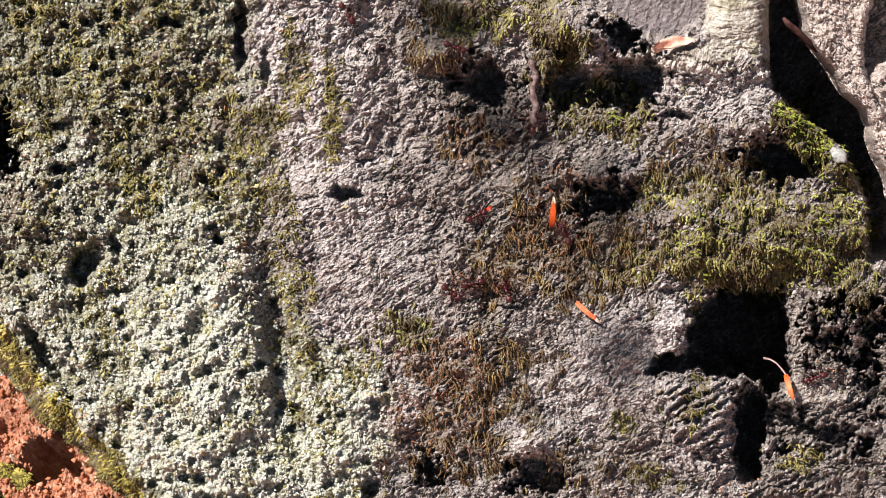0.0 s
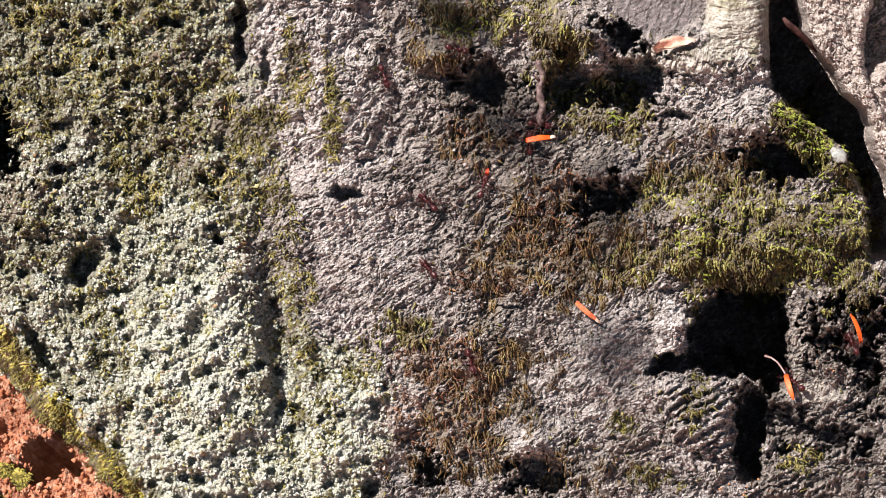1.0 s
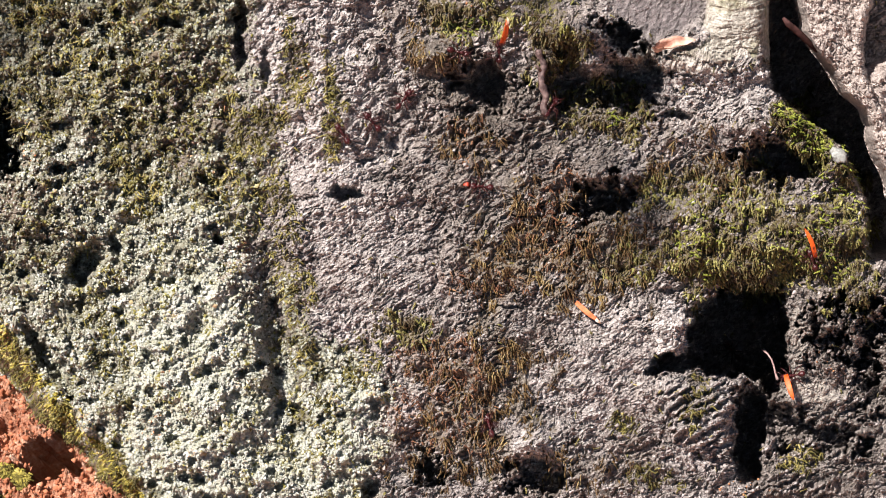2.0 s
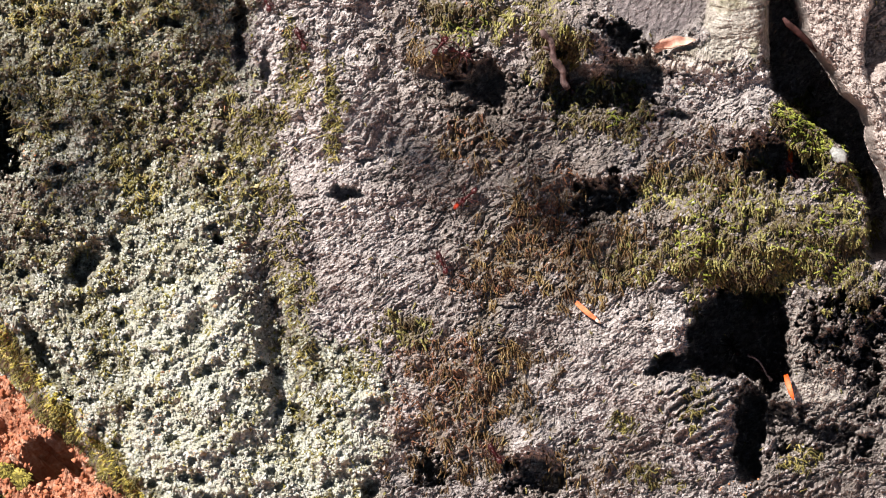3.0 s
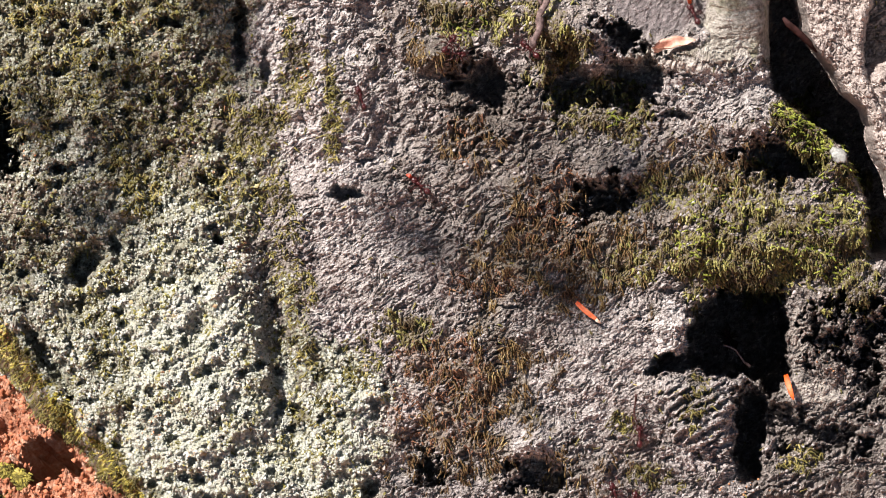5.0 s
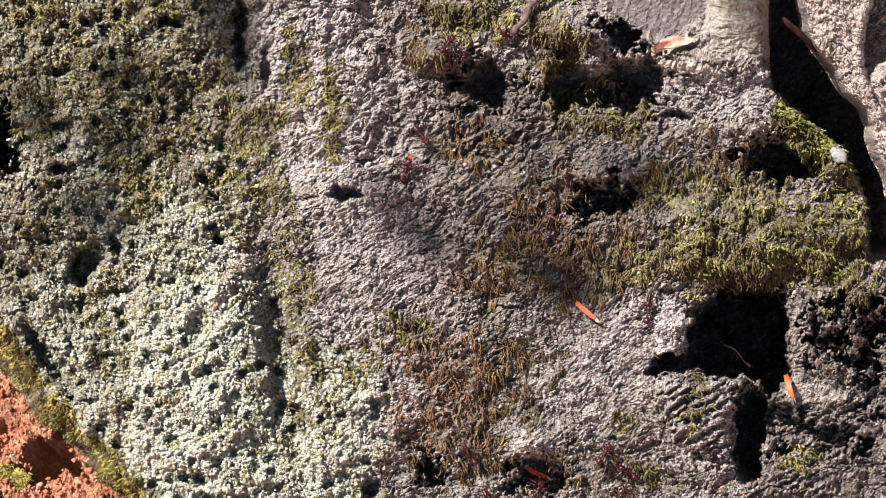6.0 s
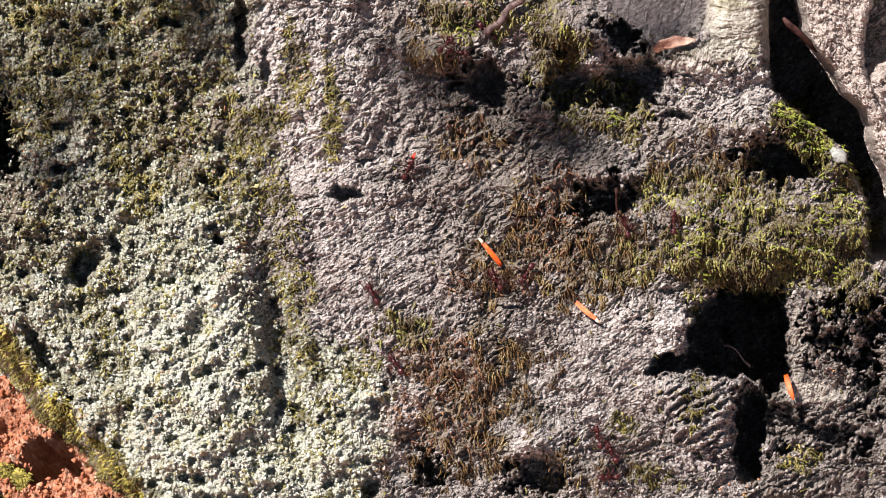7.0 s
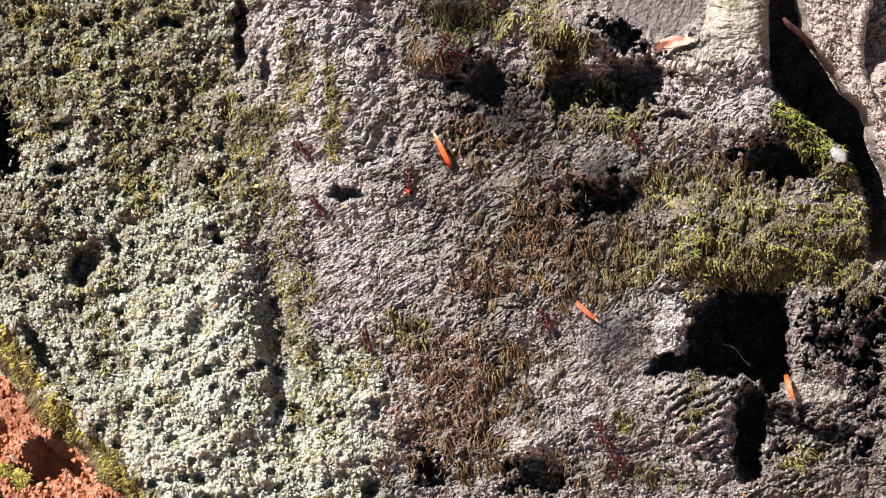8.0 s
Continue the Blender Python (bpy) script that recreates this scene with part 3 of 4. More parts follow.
# ---- the trunk ----
def build_trunk():
    tree = tagged(new("tree_trunk"), "old tree foot with rough grey bark, lichen and moss", "tree")
    xs, ys = widening(-12, 1580, 1.9, -700, 2300, 1.22), widening(-12, 895, 1.9, -6000, 1500, 1.22)
    gx, gy = [g.ravel() for g in np.meshgrid(xs, ys)]
    ob = sheet("bark", BARK, ticks(gx, gy, height(gx, gy)), len(xs), len(ys), tree, False)
    panel = panel_zone(gx, gy)
    masks = (("lichen", lichen_zone(gx, gy)), ("moss", np.maximum(np.maximum(moss_zone(gx, gy), 0.8 * olive_zone(gx, gy)), 0.8 * stray_moss(gx, gy))), ("brown", brown_zone(gx, gy)),
             ("pale", smooth_bark(gx, gy) * (1 - panel)), ("panel", panel), ("dark", dark_zone(gx, gy)), ("bright", bright_zone(gx, gy)), ("lighter", lighter_zone(gx, gy)))
    for name, values in masks:
        ob.data.attributes.new(name, "FLOAT", "POINT").data.foreach_set("value", values.astype(np.float32))
    # the far side of the trunk and its broken top, never in view
    turn, up = [g.ravel() for g in np.meshgrid(np.linspace(-0.6, math.pi + 0.6, 60), np.linspace(0, 1.2, 36))]
    lump = 1 + 0.06 * fbm(turn * 60, up * 200, 40, 3, 321)
    lump = lump * np.clip((1.205 - up) / 0.2, 0.01, 1)
    up = np.minimum(up, 1) + 0.02 * fbm(turn * 40, up * 90, 20, 2, 323) * (up > 0.95)
    rows = np.stack([0.03 + np.cos(turn) * (0.40 - 0.08 * up) * lump, 0.34 + np.sin(turn) * (0.40 - 0.08 * up) * lump, 1.12 * up - 0.02], -1)
    sheet("far_side", BARK, rows, 60, 36, tree)
    # the smooth root that comes down over the bark and flares out
    y, s = [g.ravel() for g in np.meshgrid(np.concatenate([np.linspace(-420, -20, 60), np.linspace(-18, 160, 150)]), np.linspace(-0.03, 1.03, 190), indexing="ij")]
    x = root_left(y) + (1357 - root_left(y)) * s
    swing = radians(62) * smooth(1262, 1140, x) * smooth(40, 90, y)
    bow = y + 0.0042 * (x - 1305) ** 2 * smooth(90, 20, y) + 3 * fbm(x, y, 30, 3, 301)
    cross, along = bow * np.cos(swing) - x * np.sin(swing), x * np.cos(swing) + bow * np.sin(swing)
    wrinkle = 2.6 * np.abs(fbm(along / 9, cross, 5, 3, 302, 0.6)) + 3.2 * np.abs(fbm(along / 6, cross, 15, 3, 303, 0.5)) * (1 + 1.6 * smooth(60, 95, y))
    knot = 4 * fbm(x, y, 26, 4, 304, 0.6) * (0.5 + smooth(40, 110, y))
    rim = np.minimum(s + 0.03, 1.03 - s) * (1357 - root_left(y))
    h = form(x, np.maximum(y, -150)) - np.maximum(0, root_rise(x, np.maximum(y, -150), 125) - 9) + root_rise(x, y) - 1 + knot - wrinkle + 0.56 * np.maximum(0, -150 - y) - 22 * smooth(6, 0, rim) - 34 * smooth(-0.25, 0.6, fbm(x, y, 22, 4, 306, 0.6) + (y - 112) / 22)
    root = sheet("root", ROOT, ticks(x, y, h), 190, 210, tree)
    tagged(root, "smooth pale root with fine cross wrinkles")
    # the pale buttress beyond the cleft
    s, y = [g.ravel() for g in np.meshgrid(np.concatenate([np.linspace(-14, 170, 150), np.linspace(180, 700, 20)]), np.linspace(-200, 430, 380))]
    ragged = 8 * fbm(y, y * 0 + 3.3, 70, 2, 311)
    x = edge_line(y) + ragged + s
    h = 16 + 0.05 * np.minimum(s, 170) - 0.0004 * np.maximum(0, s - 170) ** 2 + 8 * fbm(x, y, 60, 3, 313) + 3 * fbm(x, y, 26, 5, 315, 0.6) + 5 * fbm(x - 0.55 * y, 0.35 * y, 19, 4, 319, 0.6) + 4.5 * fbm(x - 0.5 * y, 0.6 * y + 0.3 * x, 9, 4, 316, 0.7) + 1.3 * facets(x - 0.6 * y, 0.7 * y, 8, 314) - 6 * smooth(0.85, 1.0, 1 - np.abs(fbm(x + 0.4 * y, y - 0.5 * x, 30, 3, 317, 0.5))) - 150 * smooth(14, -14, s) ** 2 - 0.004 * np.maximum(0, y - 260) ** 2
    slot = x - (np.interp(y, (-200, 0, 40, 80, 120, 150, 190, 400), (1560, 1546, 1534, 1528, 1530, 1542, 1562, 1640)) + 3 * fbm(y, y * 0 + 1, 16, 3, 318))
    h = h - smooth(150, 95, y + 0.4 * slot) * 110 * smooth(-2, 4, slot) * smooth(75, 40, slot) - 12 * np.exp(-(slot / 3.5) ** 2) + 12 * np.exp(-((slot + 9) / 8) ** 2)
    h = h + 0.6 * np.maximum(0, -150 - y)
    tagged(sheet("buttress", FLANK, ticks(x, y, h), 170, 380, tree, False), "pale pinkish wrinkled bark of a buttress")
    return tree


# ---- the ground ----
def ground_z(gx, gy):
    near = np.exp(-((gx + 0.13) ** 2 + (gy - 0.03) ** 2) / 0.3 ** 2)
    a, b = gx / TICK, gy / TICK
    near1, far1, own = cells(a + 24 * fbm(a, b, 80, 2, 201), b + 24 * fbm(a, b, 80, 2, 203), 110, 205)
    clod = 0.009 * smooth(0.9, 0.2, near1) * (0.2 + own) + 0.004 * fbm(a, b, 70, 4, 207, 0.55) + 0.0020 * fbm(a, b, 18, 4, 209, 0.6)
    hole = np.hypot((gx + 0.138) / 0.0105, (gy - 0.006) / 0.0135) + 0.62 * fbm(a, b, 52, 4, 215, 0.55)
    return near * clod, 0.08 * smooth(1.1, 0.94, hole)


def build_ground():
    xs, ys = widening(-0.176, -0.095, 0.0004, -400, 400, 1.2), widening(-0.02, 0.06, 0.0004, -400, 400, 1.2)
    gx, gy = [g.ravel() for g in np.meshgrid(xs, ys)]
    # the hole slants down into the earth, away from the sun
    level, sunk = ground_z(gx, gy)
    ob = sheet("ground", EARTH, np.stack([gx - sunk * 0.75 * SUN.x / SUN.z, gy - sunk * 1.4 * SUN.y / SUN.z, level - sunk], -1), len(xs), len(ys), None, False)
    tagged(ob, "crumbly red earth beside the trunk", "ground", kind="structure")
    # loose crumbs of the same earth
    rng = np.random.default_rng(31)
    n = 9000
    x, y = rng.uniform(-0.18, -0.085, n), rng.uniform(-0.05, 0.10, n)
    size = 0.00035 + 0.0011 * rng.uniform(0, 1, n) ** 3
    level, sunk = ground_z(x, y)
    firm = sunk < 0.002
    x, y, size, level, n = x[firm], y[firm], size[firm], level[firm], int(firm.sum())
    at = np.stack([x, y, level + 0.3 * size], -1)
    rows = at[:, None] + GRAIN[None] * size[:, None, None] * rng.uniform(0.6, 1.3, (n, 6, 1)) * rng.uniform(0.7, 1.2, (n, 1, 3))
    me = bpy.data.meshes.new("earth_crumbs")
    fill(me, rows.reshape(-1, 3), (GRAIN_TRIS[None] + (np.arange(n) * 6)[:, None, None]).reshape(-1, 3), 3)
    me.materials.append(CRUMB)
    tagged(new("earth_crumbs", me), "loose crumbs of red earth and pale grit", "earth", kind="stuff")


# ---- crusts and mosses ----
def scatter(count, zone_of, seed, x0=-60, x1=1630, y0=-60, y1=940):
    """Random points of the face where a zone is, as x and y."""
    rng = np.random.default_rng(seed)
    x, y = rng.uniform(x0, x1, count), rng.uniform(y0, y1, count)
    keep = rng.uniform(0, 1, count) < zone_of(x, y)
    return x[keep], y[keep], rng


def crumbs(name, material, x, y, rng, low, high, lift=0.4, stretch=(1, 1, 1), rot=0, tilt=0.35, soft=True):
    """Small angular grains or tilted lobes that sit on the face."""
    base, tris = GRAIN, GRAIN_TRIS
    n = len(x)
    size = rng.uniform(low, high, n) * rng.uniform(0.7, 1.15, n)
    shape = base[None] * (1 + rng.uniform(-0.35, 0.3, (n, len(base), 1)))
    shape = shape * (size[:, None] * rng.uniform(0.7, 1.3, (n, 3)))[:, None, :] * np.array(stretch)
    turn = (radians(rot) + rng.normal(0, 0.35, n) if rot else rng.uniform(0, 6.3, n))[:, None]
    sx, sy = shape[:, :, 0] * np.cos(turn) - shape[:, :, 1] * np.sin(turn), shape[:, :, 0] * np.sin(turn) + shape[:, :, 1] * np.cos(turn)
    h = height(x, y) + lift * size
    lean = rng.normal(0, tilt, (n, 2))
    px, py = x[:, None] + sx, y[:, None] + sy
    ph = h[:, None] + shape[:, :, 2] + sx * lean[:, :1] + sy * lean[:, 1:]
    faces = (tris[None] + (np.arange(n) * len(base))[:, None, None]).reshape(-1, 3)
    me = bpy.data.meshes.new(name)
    fill(me, ticks(px.ravel(), py.ravel(), ph.ravel()), faces, 3, soft)
    me.materials.append(material)
    return new(name, me)


def shoots(name, material, x, y, rng, low, high, wide, droop=1.0, spread=0.5, lift_off=-1, base=height):
    """Small curved shoots with scaly, uneven stems."""
    n, rings = len(x), 7
    length, width = rng.uniform(low, high, n), wide * rng.uniform(0.7, 1.3, n)
    aim = np.stack([rng.normal(0, spread, n) + 0.9 * fbm(x, y, 24, 2, 401), droop * rng.uniform(0.1, 1.0, n), rng.uniform(0.1, 0.65, n)], -1)
    aim /= np.linalg.norm(aim, axis=1)[:, None]
    bend = np.stack([rng.normal(0, 0.45, n), droop * rng.uniform(-0.1, 0.9, n), rng.uniform(-0.8, -0.1, n)], -1)
    start = np.stack([x, y, base(x, y) + lift_off], -1)
    side = np.cross(aim, [0, 0, 1.0])
    side /= np.linalg.norm(side, axis=1)[:, None] + 1e-6
    lift = np.cross(side, aim)
    pts = np.zeros((n, rings, 3, 3))
    for k in range(rings):
        f = k / (rings - 1)
        mid = start + (aim * f + bend * f * f * 0.6) * length[:, None]
        r = width * (0.75 + 0.5 * f - 0.85 * f * f) * (1.3 if k % 2 else 0.7) * (0.3 if k == rings - 1 else 1)
        for j in range(3):
            turn = 2.1 * j + 0.5 * (k % 2)
            pts[:, k, j] = mid + side * (r * math.cos(turn))[:, None] + lift * (r * math.sin(turn))[:, None]
    quads = []
    for k in range(rings - 1):
        for j in range(3):
            quads.append((3 * k + j, 3 * k + (j + 1) % 3, 3 * k + 3 + (j + 1) % 3, 3 * k + 3 + j))
    faces = (np.array(quads)[None] + (np.arange(n) * rings * 3)[:, None, None]).reshape(-1, 4)
    p = pts.reshape(-1, 3)
    me = bpy.data.meshes.new(name)
    fill(me, ticks(p[:, 0], p[:, 1], p[:, 2]), faces, 4)
    me.materials.append(material)
    return new(name, me)


def earth_level(x, y):
    """Heights of the earth's level over the face's plane, in ticks, with a low swell for the moss."""
    rise, run = FAR * math.sin(LEAN), (MIDY - y) * TICK * math.cos(LEAN)
    return FAR * (1 - (CENTRE.z + rise) / (rise - run)) / TICK + 26 + 14 * fbm(x, y, 30, 3, 411)


def build_crusts():
    def patchy(a, b, size=34, seed=121):
        return smooth(-0.25, 0.35, fbm(a, b, size, 3, seed))

    def open_bark(a, b):
        return (1 - lichen_zone(a, b)) * (1 - smooth_bark(a, b)) * (1 - 0.9 * np.maximum(np.maximum(moss_zone(a, b), olive_zone(a, b)), dark_zone(a, b)))

    def lobes(a, b):
        near, own, tip = cushions(a, b)
        return (0.35 + 0.65 * smooth(1.0, 0.6, near)) * (0.3 + 0.7 * smooth(0.15, 0.5, tip)) * smooth(-0.55, -0.2, fbm(a, b, 30, 3, 122, 0.6))

    x, y, rng = scatter(240000, lambda a, b: lichen_zone(a, b) * bright_zone(a, b) * (1 - 0.8 * stray_moss(a, b)) * lobes(a, b), 5, -60, 720)
    tagged(crumbs("pale_lichen", PALE_LICHEN, x, y, rng, 1.3, 2.8, 0.5, (1.15, 0.95, 0.5), 0, 0.5, False), "pale grey-green crusty lichen on the bark", "lichen", kind="stuff")
    def dim(a, b):
        return np.clip(blots(a, b, 133, 0.7, ((170, 110, 270, 175, 0, 0.5), (60, 400, 90, 120, 0, 0.4), (330, 240, 110, 120, 0, 0.65), (400, 480, 60, 110, 0, 0.5), (160, 520, 60, 90, 0, 0.5))) + 0.1, 0, 1)

    x, y, rng = scatter(90000, lambda a, b: dim(a, b) * lichen_zone(a, b) * (1 - bright_zone(a, b)) * (1 - 0.7 * stray_moss(a, b)) * lobes(a, b), 17, -60, 640)
    tagged(crumbs("olive_lichen", OLIVE_LICHEN, x, y, rng, 1.3, 2.8, 0.5, (1.15, 0.95, 0.5), 0, 0.5, False), "dull olive and brown lichen on the bark", "lichen", kind="stuff")
    x, y, rng = scatter(160000, lambda a, b: (1 - 0.75 * dim(a, b)) * lichen_zone(a, b) * (1 - bright_zone(a, b)) * (1 - 0.8 * stray_moss(a, b)) * (1 - 0.6 * brown_zone(a, b)) * lobes(a, b), 6, -60, 640)
    tagged(crumbs("green_lichen", GREEN_LICHEN, x, y, rng, 1.3, 2.8, 0.5, (1.15, 0.95, 0.5), 0, 0.5, False), "grey-green granular lichen on the bark", "lichen", kind="stuff")
    x, y, rng = scatter(60000, lambda a, b: lichen_zone(a, b) * 0.7 * smooth(0.25, 0.8, fbm(a, b, 38, 4, 135, 0.7)), 18, -60, 700)
    tagged(crumbs("yellow_lichen", YELLOW_LICHEN, x, y, rng, 1.6, 3.4, 0.9, (1.1, 1.0, 0.6), 0, 0.5, False), "yellow-green and rusty specks among grey lichen", "lichen", kind="stuff")
    x, y, rng = scatter(52000, lambda a, b: np.maximum(open_bark(a, b) * (0.2 + 0.8 * patchy(a, b, 40, 127)), 0.5 * lichen_zone(a, b) * brown_zone(a, b)), 11, 280, 1600)
    tagged(crumbs("grey_crust", GREY_CRUST, x, y, rng, 1.2, 3.6, 0.1, (1.6, 0.9, 0.7), -32), "grey crusty flakes on the bark", "lichen", kind="stuff")
    x, y, rng = scatter(30000, lambda a, b: blots(a, b, 131, 0.7, ((510, 60, 25, 15, 0, 0.8), (530, 130, 22, 18, 0, 0.4), (685, 690, 20, 30, 0, 0.7), (105, 300, 26, 16, 0, 0.8), (270, 755, 22, 22, 0, 0.8), (845, 20, 30, 16, 0, 0.7), (60, 270, 25, 14, 0, 0.6), (290, 650, 14, 12, 0, 0.7), (1340, 860, 60, 18, 0, 0.5), (1465, 650, 20, 30, 0, 0.5), (250, 50, 40, 30, 0, 0.35), (10, 600, 20, 30, 0, 0.5))), 12)
    tagged(crumbs("rust_lichen", RUST, x, y, rng, 1.5, 3.0), "rusty orange specks of lichen", "lichen", kind="stuff")

    x, y, rng = scatter(290000, lambda a, b: np.sqrt(moss_zone(a, b)) * (0.3 + 0.7 * patchy(a, b, 20)) * (1 - 0.8 * brown_zone(a, b)), 7)
    tagged(shoots("moss", MOSS, x, y, rng, 4, 12, 2.3, 1.3, 0.35), "olive-green hanging moss shoots", "moss", kind="stuff")
    x, y, rng = scatter(170000, lambda a, b: olive_zone(a, b) * patchy(a, b) * (1 - 0.7 * brown_zone(a, b)), 15)
    tagged(shoots("olive_moss", OLIVE_MOSS, x, y, rng, 5, 18, 1.5, 1.4, 0.25), "half-dry olive-brown moss hanging on the bark", "moss", kind="stuff")
    x, y, rng = scatter(150000, lambda a, b: (stray_moss(a, b) * 1.2 * (0.15 + 0.85 * patchy(a, b, 18)) + 0.004) * (1 - smooth_bark(a, b)), 8)
    tagged(shoots("yellow_moss", YELLOW_MOSS, x, y, rng, 5, 14, 1.7, 0.8, 0.6, 1), "short yellow-green moss in the bark's creases", "moss", kind="stuff")
    x, y, rng = scatter(120000, lambda a, b: (0.3 + 0.7 * patchy(a, b, 20, 129)) * blots(a, b, 123, 0.5, ((1440, 245, 34, 92, -42, 1), (1235, 440, 45, 45, 0, 0.3), (1480, 400, 45, 90, 0, 0.22), (1290, 380, 60, 40, 0, 0.12), (1400, 430, 30, 40, 0, 0.25), (1110, 195, 30, 25, 0, 0.5), (840, 45, 30, 20, 0, 0.5))), 9)
    tagged(shoots("bright_moss", BRIGHT_MOSS, x, y, rng, 5, 13, 2.3, 0.4, 0.8, 3), "bright green moss along the bark's edge", "moss", kind="stuff")
    rng = np.random.default_rng(14)
    y = rng.uniform(540, 930, 4500)
    x = 0.86 * (y - 612) + rng.normal(12, 12, 4500) + 20 * fbm(y, y * 0 + 1.5, 60, 3, 141)
    keep = rng.uniform(0, 1, len(x)) < 0.08 + 0.7 * patchy(x, y, 22)
    x, y = x[keep], y[keep]
    tagged(shoots("edge_moss", EDGE_MOSS, x, y, rng, 4, 11, 2.2, 0.5, 0.9), "yellow-green moss fringe where bark meets earth", "moss", kind="stuff")
    x, y, rng = scatter(2600, lambda a, b: blots(a, b, 125, 0.4, ((8, 862, 42, 42, 0, 1),)), 16, -40, 60, 800, 925)
    tagged(shoots("ground_moss", EDGE_MOSS, x, y, rng, 6, 14, 2.4, 0.5, 0.9, 0, earth_level), "yellow-green moss cushion on red earth", "moss", kind="stuff")
    x, y, rng = scatter(50000, lambda a, b: brown_zone(a, b) * (1 - lichen_zone(a, b)) * 0.8, 10)
    tagged(shoots("dry_moss", DRY_MOSS, x, y, rng, 5, 14, 1.6, 1.0, 0.6), "dry reddish-brown moss threads", "moss", kind="stuff")


TREE = build_trunk()
build_ground()
build_crusts()


# ---- small still things ----
def standing_row(x, y, headings, clear, reach=14):
    """Poses on the bark: local x along the heading, in degrees right of upwards, local z off the bark."""
    x, y = np.asarray(x, float), np.asarray(y, float)
    a = np.array([0, 1, -1, 0, 0, 0.7, -0.7, 0.7, -0.7]) * reach
    b = np.array([0, 0, 0, 1, -1, 0.7, 0.7, -0.7, -0.7]) * reach
    h = height((x[:, None] + a).ravel(), (y[:, None] + b).ravel()).reshape(-1, 9)
    gx, gy = np.clip((h[:, 1] - h[:, 2]) / (2 * reach), -0.4, 0.4), np.clip((h[:, 3] - h[:, 4]) / (2 * reach), -0.4, 0.4)
    level = np.sort(h, 1)[:, -4:].mean(1)
    spots_ = ticks(x, y, level + clear)
    made = []
    for k in range(len(x)):
        normal = (OUT - RIGHT * float(gx[k]) + UPWARD * float(gy[k])).normalized()
        way = RIGHT * math.sin(radians(headings[k])) + UPWARD * math.cos(radians(headings[k]))
        way = (way - normal * way.dot(normal)).normalized()
        m = Matrix((way, normal.cross(way), normal)).transposed().to_4x4()
        made.append(Matrix.Translation(Vector(spots_[k])) @ m)
    return made


def standing(x, y, heading, clear, reach=14):
    return standing_row([x], [y], [heading], clear, reach)[0]


def petal_mesh(length, width):
    """A rolled, tapering petal strip from x = 0 to length."""
    bm = bmesh.new()
    rings = []
    for k in range(9):
        f = k / 8
        w = width * (0.35 + 0.65 * math.sin(math.pi * min(1, 0.18 + 0.8 * f)) ** 0.7) * (1 if f < 0.9 else 0.5)
        ring = []
        for j in range(8):
            t = 2 * math.pi * j / 8
            ring.append(bm.verts.new((f * length, w * 0.5 * math.cos(t), 0.0009 * math.sin(math.pi * f) + w * 0.22 * math.sin(t) + w * 0.3 * math.cos(t) ** 2)))
        rings.append(ring)
    for a, b in zip(rings, rings[1:]):
        for j in range(8):
            bm.faces.new((a[j], a[(j + 1) % 8], b[(j + 1) % 8], b[j]))
    bm.faces.new(rings[0][::-1])
    bm.faces.new(rings[-1])
    return bm


def petal(label, length=0.0092, width=0.0019, tip=True, material=None):
    thing = tagged(new("petal_piece"), label, "petal", "cut orange petals")
    part("blade", petal_mesh(length, width), material or PETAL, thing)
    if tip:
        ob = part("tip", petal_mesh(length * 0.26, width * 0.55), PETAL_TIP, thing, "whitish petal tip")
        ob.matrix_basis = pose(length * 0.82, 0, 0.0001)
    return thing


lying = petal("orange petal piece with a whitish tip on bark", 0.0096, 0.0017, True, WILTED)
lying.matrix_basis = standing(1020, 535, 128, 5)
wedged = petal("orange petal piece at the rim of the hollow", 0.0088, 0.0018, False)
wedged.matrix_basis = standing(1391, 664, 160, 12, 34)


def dry_leaf():
    bm = bmesh.new()
    bmesh.ops.create_grid(bm, x_segments=14, y_segments=6, size=1)
    for v in bm.verts:
        a, b = v.co.x, v.co.y
        half = (1 - abs(a) ** 2.2) * 0.0019
        v.co = (a * 0.0068, b * half, 0.0014 * (1 - a * a) + 0.0022 * b * b * (1 - a) + 0.0004 * math.sin(9 * a))
    bmesh.ops.solidify(bm, geom=bm.faces[:], thickness=0.00025)
    ob = part("dry_leaf", bm, DRY_LEAF, None)
    ob.matrix_basis = standing(1196, 83, 80, 1)
    return tagged(ob, "curled reddish dry leaf lodged against the root", "leaf")


def grit():
    bm = bmesh.new()
    bmesh.ops.create_icosphere(bm, subdivisions=3, radius=0.0028)
    for v in bm.verts:
        v.co *= 1 + 0.45 * noise.noise(v.co * 420) + 0.25 * noise.noise(v.co * 1100)
        v.co.z *= 0.7
    ob = part("pebble", bm, STONE, None)
    ob.matrix_basis = standing(1486, 275, 20, 8)
    return tagged(ob, "small whitish lump of grit on moss", "pebble")


def dead_stem():
    bm = bmesh.new()
    rows = ticks(np.array([1386, 1394, 1405, 1418, 1432, 1446.0]), np.array([32, 42, 51, 62, 76, 92.0]), np.array([2, 0, -6, -14, -22, -34.0]))
    tube(bm, [tuple(r) for r in rows], [0.0005, 0.0010, 0.0011, 0.0011, 0.0010, 0.0005], 9)
    return tagged(part("dead_stem", bm, STEM, None), "thin dead reddish-brown stem at the cleft's edge", "stem")


# ---- ants ----
def blob(bm, centre, radii, segments=12):
    made = bmesh.ops.create_uvsphere(bm, u_segments=segments, v_segments=8, radius=1, matrix=Matrix.Translation(centre) @ Matrix.Diagonal((*radii, 1)))
    return made["verts"]


